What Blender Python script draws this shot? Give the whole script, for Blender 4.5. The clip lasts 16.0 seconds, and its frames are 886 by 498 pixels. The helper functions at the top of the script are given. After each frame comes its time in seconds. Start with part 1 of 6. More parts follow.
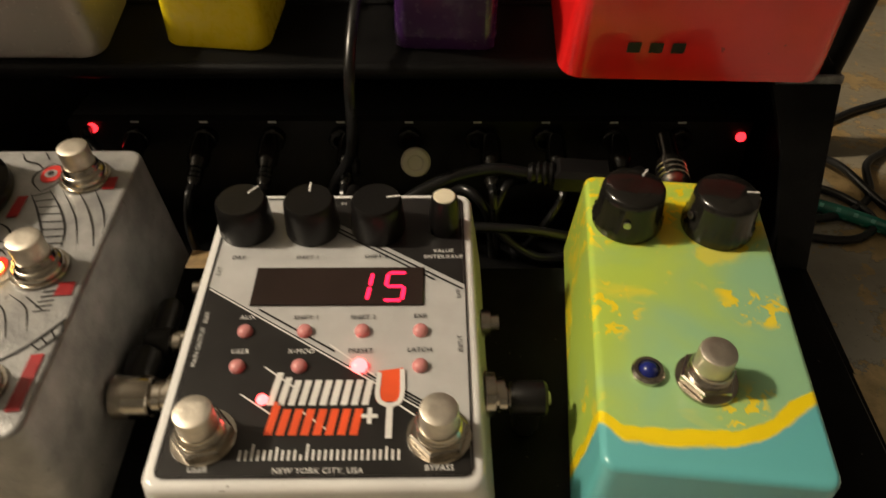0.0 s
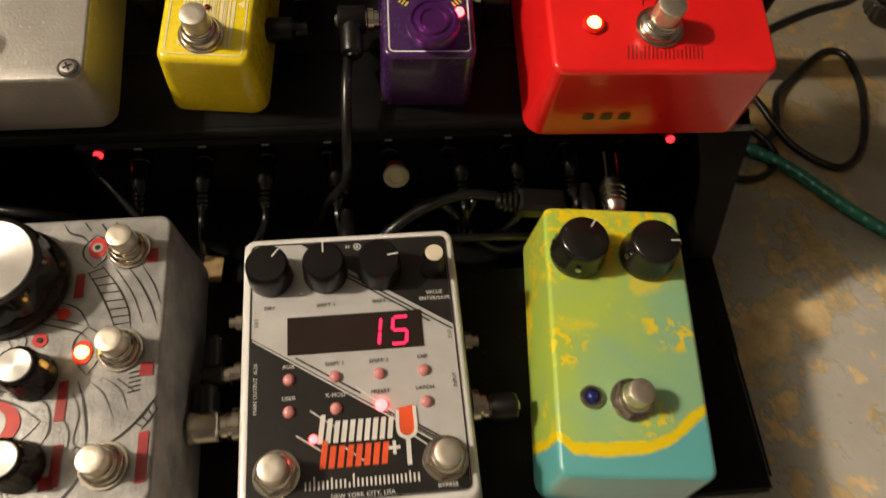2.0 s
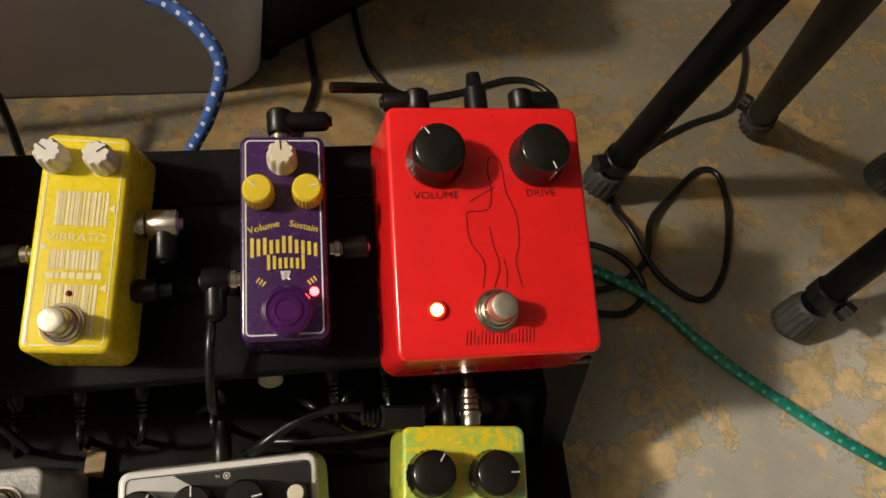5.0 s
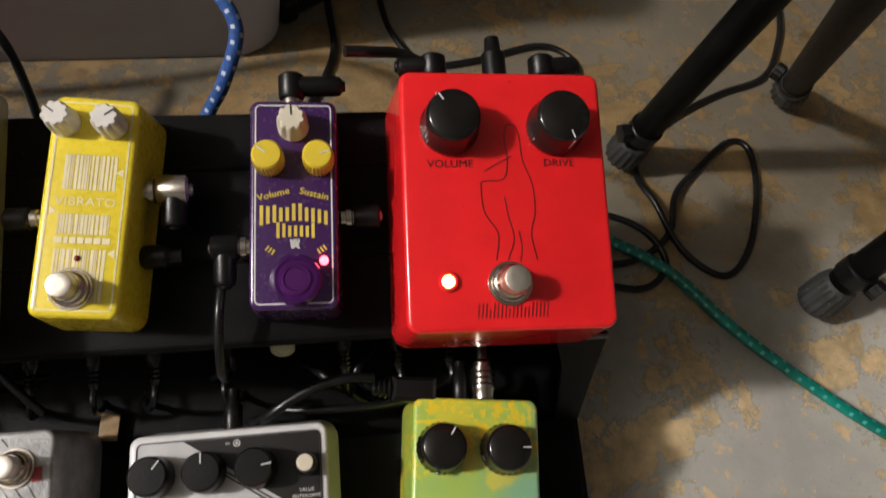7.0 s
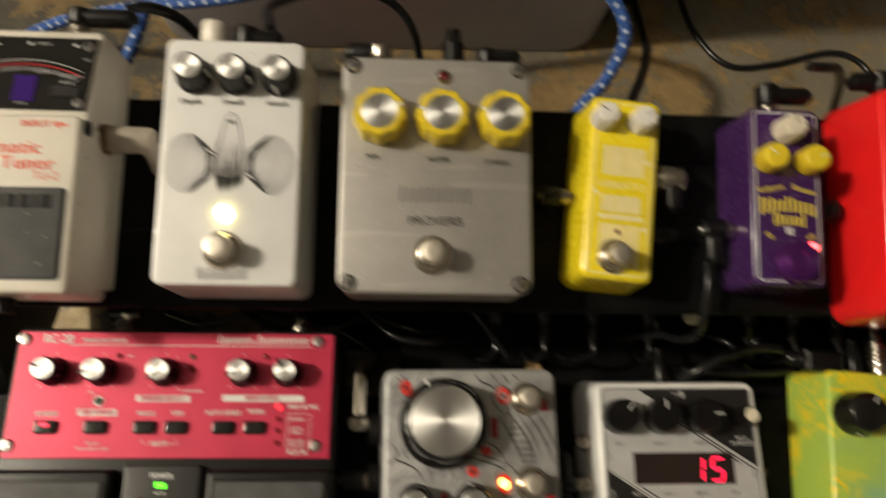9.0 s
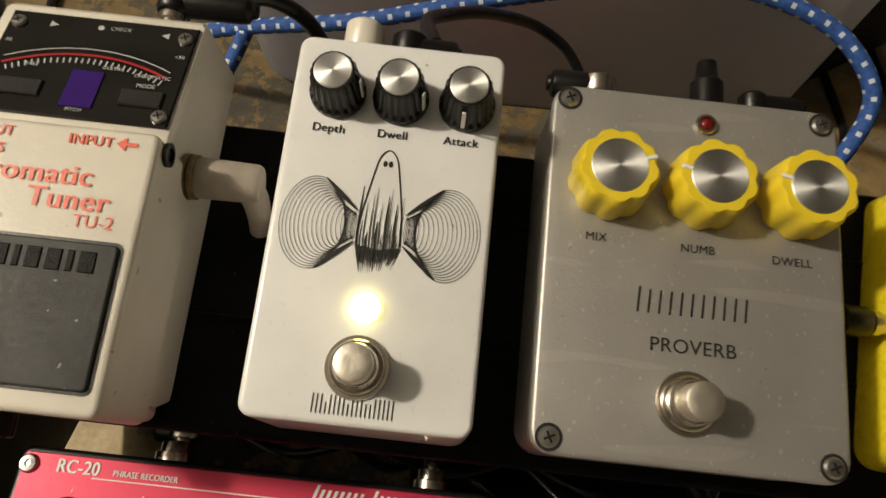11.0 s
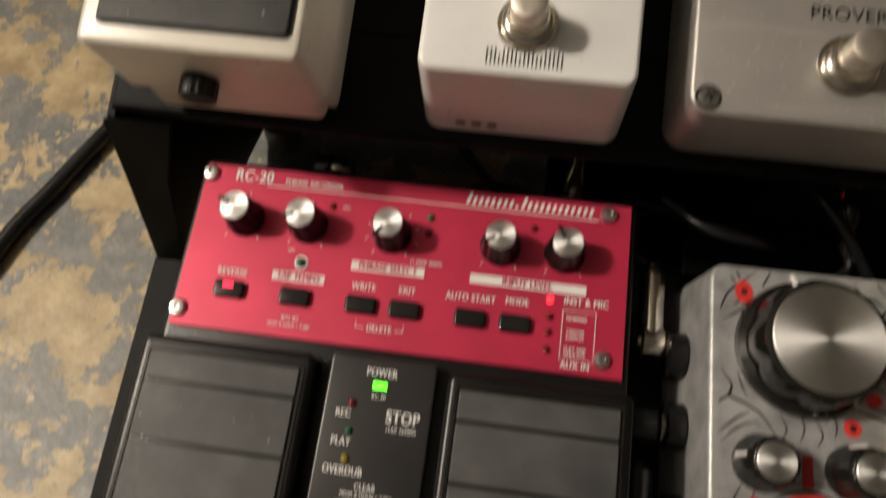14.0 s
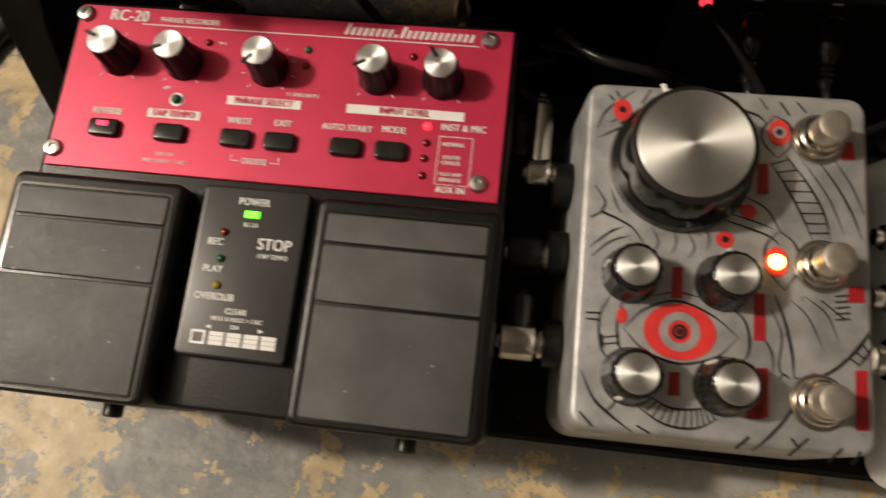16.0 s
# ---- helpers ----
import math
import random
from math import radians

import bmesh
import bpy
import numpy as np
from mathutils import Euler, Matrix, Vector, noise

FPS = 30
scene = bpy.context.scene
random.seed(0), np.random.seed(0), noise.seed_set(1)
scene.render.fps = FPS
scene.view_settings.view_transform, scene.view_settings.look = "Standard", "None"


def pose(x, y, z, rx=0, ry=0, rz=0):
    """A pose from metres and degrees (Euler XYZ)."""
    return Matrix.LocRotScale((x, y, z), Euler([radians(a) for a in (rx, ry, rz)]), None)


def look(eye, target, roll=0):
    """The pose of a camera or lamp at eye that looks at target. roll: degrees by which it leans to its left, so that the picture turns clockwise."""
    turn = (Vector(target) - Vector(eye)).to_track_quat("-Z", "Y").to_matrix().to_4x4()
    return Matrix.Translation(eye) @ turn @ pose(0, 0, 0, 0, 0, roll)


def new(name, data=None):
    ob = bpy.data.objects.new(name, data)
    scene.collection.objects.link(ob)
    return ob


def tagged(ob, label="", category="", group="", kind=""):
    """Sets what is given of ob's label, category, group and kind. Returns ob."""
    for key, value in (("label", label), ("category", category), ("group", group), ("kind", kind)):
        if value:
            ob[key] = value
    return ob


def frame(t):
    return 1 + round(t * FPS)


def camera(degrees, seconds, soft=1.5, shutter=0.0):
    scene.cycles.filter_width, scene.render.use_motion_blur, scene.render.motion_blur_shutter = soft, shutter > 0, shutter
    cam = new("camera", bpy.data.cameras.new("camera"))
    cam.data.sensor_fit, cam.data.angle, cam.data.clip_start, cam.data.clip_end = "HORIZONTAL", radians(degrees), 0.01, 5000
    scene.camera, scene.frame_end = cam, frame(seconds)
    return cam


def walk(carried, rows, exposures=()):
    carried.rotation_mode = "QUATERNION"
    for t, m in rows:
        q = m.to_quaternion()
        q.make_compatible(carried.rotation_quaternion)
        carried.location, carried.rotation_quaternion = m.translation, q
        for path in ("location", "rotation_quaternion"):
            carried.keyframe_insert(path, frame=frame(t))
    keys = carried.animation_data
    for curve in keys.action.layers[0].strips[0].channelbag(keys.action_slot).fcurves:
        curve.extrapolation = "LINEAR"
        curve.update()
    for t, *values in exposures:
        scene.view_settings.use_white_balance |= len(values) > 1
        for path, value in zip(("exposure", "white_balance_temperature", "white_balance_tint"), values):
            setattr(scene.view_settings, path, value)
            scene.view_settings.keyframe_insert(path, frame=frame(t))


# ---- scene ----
cam = camera(63.6, 16.0, shutter=0.8)
PATH = [
    (0, (0.0, -0.008, 0.253), (0.011, 1.547, -1.005), 0.3),
    (0.5, (-0.014, -0.002, 0.269), (0.031, 1.487, -1.066), 0.6),
    (1, (-0.024, 0.002, 0.284), (0.058, 1.381, -1.162), 1.1),
    (1.5, (-0.022, 0.016, 0.324), (0.112, 1.305, -1.2), 2.2),
    (2, (-0.024, 0.027, 0.362), (0.175, 1.13, -1.294), 5.5),
    (2.5, (-0.031, 0.031, 0.395), (0.197, 0.98, -1.35), 8.3),
    (3, (-0.028, 0.032, 0.435), (0.194, 0.931, -1.337), 9.6),
    (3.5, (-0.022, 0.049, 0.455), (0.216, 0.899, -1.339), 11.6),
    (4, (-0.008, 0.082, 0.468), (0.279, 0.898, -1.335), 15.1),
    (4.5, (0.007, 0.113, 0.466), (0.357, 1.029, -1.278), 14.8),
    (4.7, (0.012, 0.124, 0.461), (0.374, 1.057, -1.271), 15.2),
    (6.8, (0.022, 0.129, 0.453), (0.303, 1.018, -1.316), 12.9),
    (7, (0.022, 0.129, 0.452), (0.306, 0.997, -1.327), 13.6),
    (7.5, (0.014, 0.119, 0.456), (0.296, 0.842, -1.388), 16.5),
    (8, (-0.032, 0.109, 0.464), (0.196, 0.731, -1.423), 15.5),
    (8.5, (-0.103, 0.095, 0.477), (0.004, 0.852, -1.371), 6.5),
    (9, (-0.187, 0.114, 0.489), (-0.069, 0.939, -1.329), 8.4),
    (9.5, (-0.218, 0.131, 0.468), (-0.165, 1.064, -1.301), 6.3),
    (10, (-0.23, 0.15, 0.434), (-0.228, 1.17, -1.286), 5.8),
    (10.2, (-0.235, 0.159, 0.417), (-0.244, 1.182, -1.302), 5.5),
    (12.3, (-0.251, 0.182, 0.364), (-0.224, 1.209, -1.352), 7.9),
    (12.5, (-0.25, 0.179, 0.364), (-0.224, 1.201, -1.355), 7.9),
    (13, (-0.251, 0.164, 0.362), (-0.251, 1.166, -1.37), 6.6),
    (13.5, (-0.265, 0.13, 0.362), (-0.374, 1.047, -1.412), -0.0),
    (14, (-0.265, 0.098, 0.352), (-0.446, 0.931, -1.457), -4.6),
    (14.5, (-0.262, 0.079, 0.337), (-0.428, 0.835, -1.508), -4.1),
    (15, (-0.254, 0.072, 0.333), (-0.415, 0.772, -1.534), -4.8),
    (15.5, (-0.238, 0.071, 0.333), (-0.421, 0.756, -1.537), -7.5),
    (16, (-0.216, 0.07, 0.331), (-0.402, 0.747, -1.542), -9.0),
]
EXPOSURES = [(0, 0.03, 6900, 6), (3, 0.0, 6900, 9), (4.7, 0.0, 6500, 5), (6.8, -0.02, 5550, 10), (8, -0.02, 5750, 9), (8.5, -0.15, 6200, 6), (9, -0.28, 6450, 3), (10, -0.26, 6450, 3), (12.5, -0.38, 6350, 4), (14, -0.34, 6200, 8), (15, -0.12, 6400, 9), (16, -0.10, 6400, 8)]
walk(cam, [(t, look(eye, target, roll)) for t, eye, target, roll in PATH], EXPOSURES)

# ---- world and lamps ----
world = bpy.data.worlds.new("room_light")
scene.world = world
world.use_nodes = True
world.node_tree.nodes["Background"].inputs[0].default_value = (0.9, 0.8, 0.66, 1)
world.node_tree.nodes["Background"].inputs[1].default_value = 0.003


def bulb(name, eye, radius, watts, colour):
    data = bpy.data.lights.new(name, "POINT")
    data.shadow_soft_size, data.energy, data.color = radius, watts, colour
    ob = new(name, data)
    ob.location = eye
    return ob


bulb("room_lamp", (-2.10, 0.12, 2.15), 0.085, 278.0, (1.0, 0.85, 0.69))
scene.view_settings.exposure = 0.0


# ---- materials ----
def mat(name, colour, rough=0.5, metal=0.0, var=0.12, scale=60.0, bump=0.0, bump_scale=400.0, coat=0.0, wear=None):
    """A surface with two scales of variation in colour and gloss, and a fine relief."""
    m = bpy.data.materials.new(name)
    m.use_nodes = True
    t = m.node_tree
    b = t.nodes["Principled BSDF"]
    co = t.nodes.new("ShaderNodeTexCoord")
    n1 = t.nodes.new("ShaderNodeTexNoise")
    n1.inputs["Scale"].default_value, n1.inputs["Detail"].default_value = scale, 6.0
    n2 = t.nodes.new("ShaderNodeTexNoise")
    n2.inputs["Scale"].default_value, n2.inputs["Detail"].default_value = scale * 9, 3.0
    t.links.new(co.outputs["Object"], n1.inputs["Vector"])
    t.links.new(co.outputs["Object"], n2.inputs["Vector"])
    mix = t.nodes.new("ShaderNodeMix")
    mix.data_type = "RGBA"
    lo = [c * (1 - var) for c in colour]
    hi = [min(1.0, c * (1 + var)) for c in (wear or colour)]
    mix.inputs["A"].default_value = (*lo, 1)
    mix.inputs["B"].default_value = (*hi, 1)
    ramp = t.nodes.new("ShaderNodeMapRange")
    ramp.inputs["From Min"].default_value, ramp.inputs["From Max"].default_value = 0.35, 0.68
    t.links.new(n1.outputs["Fac"], ramp.inputs["Value"])
    t.links.new(ramp.outputs["Result"], mix.inputs["Factor"])
    t.links.new(mix.outputs["Result"], b.inputs["Base Color"])
    rr = t.nodes.new("ShaderNodeMapRange")
    rr.inputs["To Min"].default_value, rr.inputs["To Max"].default_value = max(0.03, rough * 0.75), min(1.0, rough * 1.25)
    t.links.new(n2.outputs["Fac"], rr.inputs["Value"])
    t.links.new(rr.outputs["Result"], b.inputs["Roughness"])
    b.inputs["Metallic"].default_value = metal
    b.inputs["Coat Weight"].default_value = coat
    b.inputs["Coat Roughness"].default_value = 0.08
    if bump:
        n3 = t.nodes.new("ShaderNodeTexNoise")
        n3.inputs["Scale"].default_value, n3.inputs["Detail"].default_value = bump_scale, 4.0
        t.links.new(co.outputs["Object"], n3.inputs["Vector"])
        bp = t.nodes.new("ShaderNodeBump")
        bp.inputs["Strength"].default_value, bp.inputs["Distance"].default_value = bump, 0.001
        t.links.new(n3.outputs["Fac"], bp.inputs["Height"])
        t.links.new(bp.outputs["Normal"], b.inputs["Normal"])
    return m


def glow(name, colour, strength, base=(0.3, 0.02, 0.02)):
    m = bpy.data.materials.new(name)
    m.use_nodes = True
    b = m.node_tree.nodes["Principled BSDF"]
    b.inputs["Base Color"].default_value = (*base, 1)
    b.inputs["Roughness"].default_value = 0.25
    b.inputs["Emission Color"].default_value = (*colour, 1)
    b.inputs["Emission Strength"].default_value = strength
    return m


def floor_paint():
    """Grey floor paint, mottled and scuffed, flaked through to patches of an older beige coat; more beige to the west.
    The stronger light to the east and the shade behind the board are put into the colour.
    """
    m = mat("floor_paint", (0.235, 0.228, 0.200), 0.50, var=0.0, scale=14.0, bump=0.30, bump_scale=220.0)
    t = m.node_tree
    b = t.nodes["Principled BSDF"]
    co = t.nodes.new("ShaderNodeTexCoord")
    sep = t.nodes.new("ShaderNodeSeparateXYZ")
    t.links.new(co.outputs["Object"], sep.inputs[0])

    def noise_node(scale, detail=5.0, rough=0.55, distortion=0.0):
        n = t.nodes.new("ShaderNodeTexNoise")
        n.inputs["Scale"].default_value, n.inputs["Detail"].default_value = scale, detail
        n.inputs["Roughness"].default_value, n.inputs["Distortion"].default_value = rough, distortion
        t.links.new(co.outputs["Object"], n.inputs["Vector"])
        return n.outputs["Fac"]

    def ramp(v, lo, hi, a=0.0, c=1.0):
        n = t.nodes.new("ShaderNodeMapRange")
        n.inputs["From Min"].default_value, n.inputs["From Max"].default_value = lo, hi
        n.inputs["To Min"].default_value, n.inputs["To Max"].default_value = a, c
        t.links.new(v, n.inputs["Value"])
        return n.outputs["Result"]

    def sums(op, a, c):
        n = t.nodes.new("ShaderNodeMath")
        n.operation = op
        for s, v in zip(n.inputs, (a, c)):
            if isinstance(v, float):
                s.default_value = v
            else:
                t.links.new(v, s)
        return n.outputs[0]

    def blend(f, a, c):
        n = t.nodes.new("ShaderNodeMix")
        n.data_type = "RGBA"
        t.links.new(f, n.inputs["Factor"])
        for s, v in ((n.inputs["A"], a), (n.inputs["B"], c)):
            if isinstance(v, tuple):
                s.default_value = (*v, 1)
            else:
                t.links.new(v, s)
        return n.outputs["Result"]

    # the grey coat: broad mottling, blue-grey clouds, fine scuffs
    # both coats are painted paler to the east, standing in for stronger light there
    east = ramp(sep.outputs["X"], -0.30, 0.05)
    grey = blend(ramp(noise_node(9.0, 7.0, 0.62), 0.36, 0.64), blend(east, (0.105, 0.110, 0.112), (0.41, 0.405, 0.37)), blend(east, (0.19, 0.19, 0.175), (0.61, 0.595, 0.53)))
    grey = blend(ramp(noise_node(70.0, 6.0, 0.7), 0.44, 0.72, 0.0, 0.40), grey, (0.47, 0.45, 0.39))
    # the beige coat: pale to ochre, with brown stains
    beige = blend(ramp(noise_node(55.0, 6.0, 0.65), 0.34, 0.66), blend(east, (0.30, 0.225, 0.115), (0.48, 0.37, 0.20)), blend(east, (0.50, 0.39, 0.225), (0.84, 0.65, 0.36)))
    beige = blend(ramp(noise_node(21.0, 5.0), 0.60, 0.68, 0.0, 0.7), beige, (0.22, 0.155, 0.075))
    # where the grey has flaked away: ragged islands, and small flecks round them
    west = sums("ADD", ramp(sep.outputs["X"], -0.42, 0.10, 0.036, 0.006), ramp(sep.outputs["Y"], 0.26, 0.44, 0.0, 0.012))
    big = sums("ADD", noise_node(18.0, 10.0, 0.70, 0.12), west)
    small = sums("ADD", noise_node(62.0, 6.0, 0.6), sums("MULTIPLY", west, 0.35))
    flaked = sums("MAXIMUM", ramp(big, 0.550, 0.556), sums("MULTIPLY", ramp(small, 0.590, 0.602), ramp(big, 0.40, 0.46)))
    colour = blend(flaked, grey, beige)
    # a dirty rim at the edge of each flake, and dark grit
    rim = sums("MULTIPLY", ramp(big, 0.530, 0.546), ramp(big, 0.562, 0.548))
    colour = blend(sums("MULTIPLY", rim, 0.45), colour, (0.13, 0.125, 0.11))
    colour = blend(sums("MULTIPLY", ramp(noise_node(420.0, 2.0), 0.70, 0.73), 0.7), colour, (0.05, 0.045, 0.04))
    # the dimmer floor behind the board: shade multiplied into the colour, ragged edge
    rear_shade = ramp(sums("ADD", sums("ADD", sep.outputs["Y"], sums("MULTIPLY", east, 0.13)), sums("MULTIPLY", noise_node(7.0, 7.0, 0.6), 0.30)), 0.49, 0.62, 0.0, 1.0)
    shade_mix = t.nodes.new("ShaderNodeMix")
    shade_mix.data_type, shade_mix.blend_type = "RGBA", "MULTIPLY"
    t.links.new(rear_shade, shade_mix.inputs["Factor"])
    t.links.new(colour, shade_mix.inputs["A"])
    shade_mix.inputs["B"].default_value = (0.40, 0.355, 0.285, 1)
    colour = shade_mix.outputs["Result"]
    t.links.new(colour, b.inputs["Base Color"])
    return m


def swirl_paint():
    """Hand-poured paint: lime and sea green, yellow streaks and specks, a yellow band and a blue front end."""
    m = bpy.data.materials.new("swirl_paint")
    m.use_nodes = True
    t = m.node_tree
    b = t.nodes["Principled BSDF"]
    b.inputs["Roughness"].default_value = 0.28
    b.inputs["Coat Weight"].default_value = 0.5
    co = t.nodes.new("ShaderNodeTexCoord")
    sep = t.nodes.new("ShaderNodeSeparateXYZ")
    t.links.new(co.outputs["Object"], sep.inputs[0])

    def noise_node(scale, detail=4.0, distortion=0.0):
        n = t.nodes.new("ShaderNodeTexNoise")
        n.inputs["Scale"].default_value, n.inputs["Detail"].default_value, n.inputs["Distortion"].default_value = scale, detail, distortion
        t.links.new(co.outputs["Object"], n.inputs["Vector"])
        return n.outputs["Fac"]

    def maths(op, a, c):
        n = t.nodes.new("ShaderNodeMath")
        n.operation = op
        for s, v in zip(n.inputs, (a, c)):
            if isinstance(v, float):
                s.default_value = v
            else:
                t.links.new(v, s)
        return n.outputs[0]

    def step(v, lo, hi):
        n = t.nodes.new("ShaderNodeMapRange")
        n.interpolation_type = "SMOOTHSTEP"
        n.inputs["From Min"].default_value, n.inputs["From Max"].default_value = lo, hi
        t.links.new(v, n.inputs["Value"])
        return n.outputs["Result"]

    def blend(f, a, c):
        n = t.nodes.new("ShaderNodeMix")
        n.data_type = "RGBA"
        t.links.new(f, n.inputs["Factor"])
        for s, v in ((n.inputs["A"], a), (n.inputs["B"], c)):
            if isinstance(v, tuple):
                s.default_value = (*v, 1)
            else:
                t.links.new(v, s)
        return n.outputs["Result"]

    lime, sea, yellow, blue = (0.42, 0.58, 0.095), (0.27, 0.50, 0.29), (0.84, 0.64, 0.016), (0.12, 0.44, 0.46)
    diag = maths("ADD", maths("MULTIPLY", sep.outputs["X"], -14.0), maths("MULTIPLY", sep.outputs["Y"], 5.0))
    body = blend(step(maths("ADD", maths("MULTIPLY", noise_node(28.0, 3.0, 0.6), 1.6), diag), 0.35, 1.15), sea, lime)
    streak = step(maths("ADD", noise_node(40.0, 4.0, 0.8), maths("MULTIPLY", sep.outputs["Y"], 2.0)), 0.56, 0.66)
    specks = step(noise_node(230.0, 4.0, 0.5), 0.53, 0.57)
    where = step(maths("ADD", noise_node(34.0, 3.0), maths("MULTIPLY", sep.outputs["Y"], 1.8)), 0.47, 0.56)
    body = blend(maths("MULTIPLY", streak, 0.55), body, yellow)
    body = blend(maths("MULTIPLY", maths("MULTIPLY", specks, where), 0.9), body, yellow)
    bow = maths("ADD", sep.outputs["Y"], maths("MULTIPLY", maths("POWER", maths("ADD", sep.outputs["X"], 0.010), 2.0), -12.4))
    bow = maths("ADD", bow, maths("MULTIPLY", noise_node(55.0, 5.0, 0.3), 0.010))
    body = blend(step(bow, -0.0420, -0.0430), body, yellow)
    body = blend(step(bow, -0.0465, -0.0485), body, blue)
    t.links.new(body, b.inputs["Base Color"])
    return m


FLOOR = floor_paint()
WALL = mat("wall_paint", (0.14, 0.136, 0.128), 0.8, var=0.1, scale=3.0, bump=0.2, bump_scale=60)
CEILING = mat("ceiling_paint", (0.33, 0.32, 0.30), 0.85, var=0.08, scale=3.0, bump=0.2, bump_scale=60)
BLACK_STEEL = mat("black_powder_coat", (0.003, 0.003, 0.0031), 0.42, var=0.3, scale=50, bump=0.25, bump_scale=1800, wear=(0.005, 0.005, 0.005))
BLACK_STEEL.node_tree.nodes["Principled BSDF"].inputs["Specular IOR Level"].default_value = 0.10
BLACK_PLASTIC = mat("black_plastic", (0.006, 0.0056, 0.0056), 0.34, var=0.3, scale=80, bump=0.1, bump_scale=900)
BLACK_GLOSS = mat("black_gloss", (0.012, 0.011, 0.010), 0.16, var=0.3, scale=80)
RUBBER = mat("black_rubber", (0.050, 0.050, 0.052), 0.55, var=0.15, scale=60, bump=0.15, bump_scale=2500, wear=(0.066, 0.066, 0.067))
TREAD = mat("worn_black_rubber", (0.032, 0.032, 0.031), 0.6, var=0.15, scale=60, bump=0.15, bump_scale=2500, wear=(0.042, 0.042, 0.041))
CREAM_RUBBER = mat("greyed_cream_rubber", (0.34, 0.30, 0.25), 0.5, var=0.12, scale=150, bump=0.1)
CABLE_BLACK = mat("cable_black", (0.009, 0.009, 0.0095), 0.30, var=0.3, scale=40)
BLACK_PLASTIC.node_tree.nodes["Principled BSDF"].inputs["Specular IOR Level"].default_value = 0.35
NICKEL = mat("nickel", (0.62, 0.57, 0.50), 0.22, metal=1.0, var=0.12, scale=120, bump=0.05)
PLUNGER = mat("worn_nickel", (0.66, 0.61, 0.53), 0.48, metal=1.0, var=0.10, scale=220, bump=0.1, bump_scale=900)
STEEL = mat("steel", (0.55, 0.54, 0.52), 0.3, metal=1.0, var=0.15, scale=200)
ALU = mat("bare_aluminium", (0.42, 0.405, 0.385), 0.45, metal=0.62, var=0.03, scale=45, bump=0.08, bump_scale=900, wear=(0.45, 0.435, 0.41))
ALU_PRINT = mat("clear_aluminium", (0.345, 0.348, 0.35), 0.44, metal=0.45, var=0.12, scale=90, bump=0.2, bump_scale=700, wear=(0.44, 0.443, 0.442))
SPUN = mat("spun_aluminium", (0.74, 0.735, 0.72), 0.50, metal=1.0, var=0.05, scale=150)
spin = SPUN.node_tree.nodes.new("ShaderNodeTangent")
spin.direction_type, spin.axis = "RADIAL", "Z"
SPUN.node_tree.links.new(spin.outputs[0], SPUN.node_tree.nodes["Principled BSDF"].inputs["Tangent"])
SPUN.node_tree.nodes["Principled BSDF"].inputs["Anisotropic"].default_value = 0.75
SPUN.node_tree.nodes["Principled BSDF"].inputs["Anisotropic Rotation"].default_value = 0.25
WHITE_PAINT = mat("white_enamel", (0.75, 0.75, 0.745), 0.30, var=0.05, scale=40, bump=0.04, bump_scale=300, coat=0.3)
CREAM_PAINT = mat("aged_white_enamel", (0.70, 0.66, 0.58), 0.34, var=0.06, scale=50, bump=0.08, bump_scale=500, coat=0.2)
RAW_EDGE = mat("worn_flange_edge", (0.03, 0.03, 0.03), 0.45, metal=0.4, var=0.5, scale=160, bump=0.4, bump_scale=1500, wear=(0.16, 0.16, 0.17))
PRINT_BLACK = mat("black_print", (0.014, 0.013, 0.013), 0.35, var=0.2, scale=90)
PRINT_WHITE = mat("white_print", (0.75, 0.745, 0.73), 0.4, var=0.06, scale=90)
SILVER_PRINT = mat("silver_panel", (0.55, 0.555, 0.56), 0.42, metal=0.25, var=0.06, scale=90)
PRINT_RED = mat("red_print", (0.62, 0.035, 0.03), 0.4, var=0.12, scale=120)
mat("dark_red_print", (0.34, 0.012, 0.016), 0.4, var=0.15, scale=160)
PRINT_ORANGE = mat("orange_print", (0.80, 0.10, 0.03), 0.4, var=0.08, scale=120)
TUNER_RED = mat("tuner_red_print", (0.72, 0.10, 0.045), 0.4, var=0.08, scale=120)
RED_PAINT = mat("red_enamel", (0.82, 0.015, 0.017), 0.22, var=0.07, scale=40, bump=0.03, bump_scale=300, coat=0.5)
YELLOW_PAINT = mat("yellow_enamel", (0.86, 0.69, 0.022), 0.28, var=0.06, scale=40, bump=0.05, bump_scale=300, coat=0.4)
CREAM_PRINT = mat("cream_print", (0.84, 0.76, 0.46), 0.4, var=0.06, scale=120)
PURPLE_PAINT = mat("purple_enamel", (0.050, 0.016, 0.095), 0.26, var=0.05, scale=40, coat=0.4)
GOLD_PRINT = mat("yellow_print", (0.72, 0.56, 0.07), 0.4, var=0.08, scale=120)
YELLOW_KNOB = mat("yellow_plastic", (0.74, 0.56, 0.03), 0.35, var=0.06, scale=60)
WHITE_KNOB = mat("white_plastic", (0.76, 0.73, 0.68), 0.35, var=0.05, scale=60)
CREAM_KNOB = mat("cream_plastic", (0.70, 0.64, 0.50), 0.38, var=0.07, scale=60)
CRIMSON = mat("crimson_anodised_panel", (0.52, 0.026, 0.076), 0.40, metal=0.30, var=0.1, scale=40, bump=0.05)
SWIRL = swirl_paint()
DISPLAY = mat("smoked_display", (0.028, 0.018, 0.016), 0.12, var=0.15, scale=30)
DARK_PANEL = mat("dark_panel", (0.022, 0.021, 0.021), 0.34, var=0.2, scale=60)
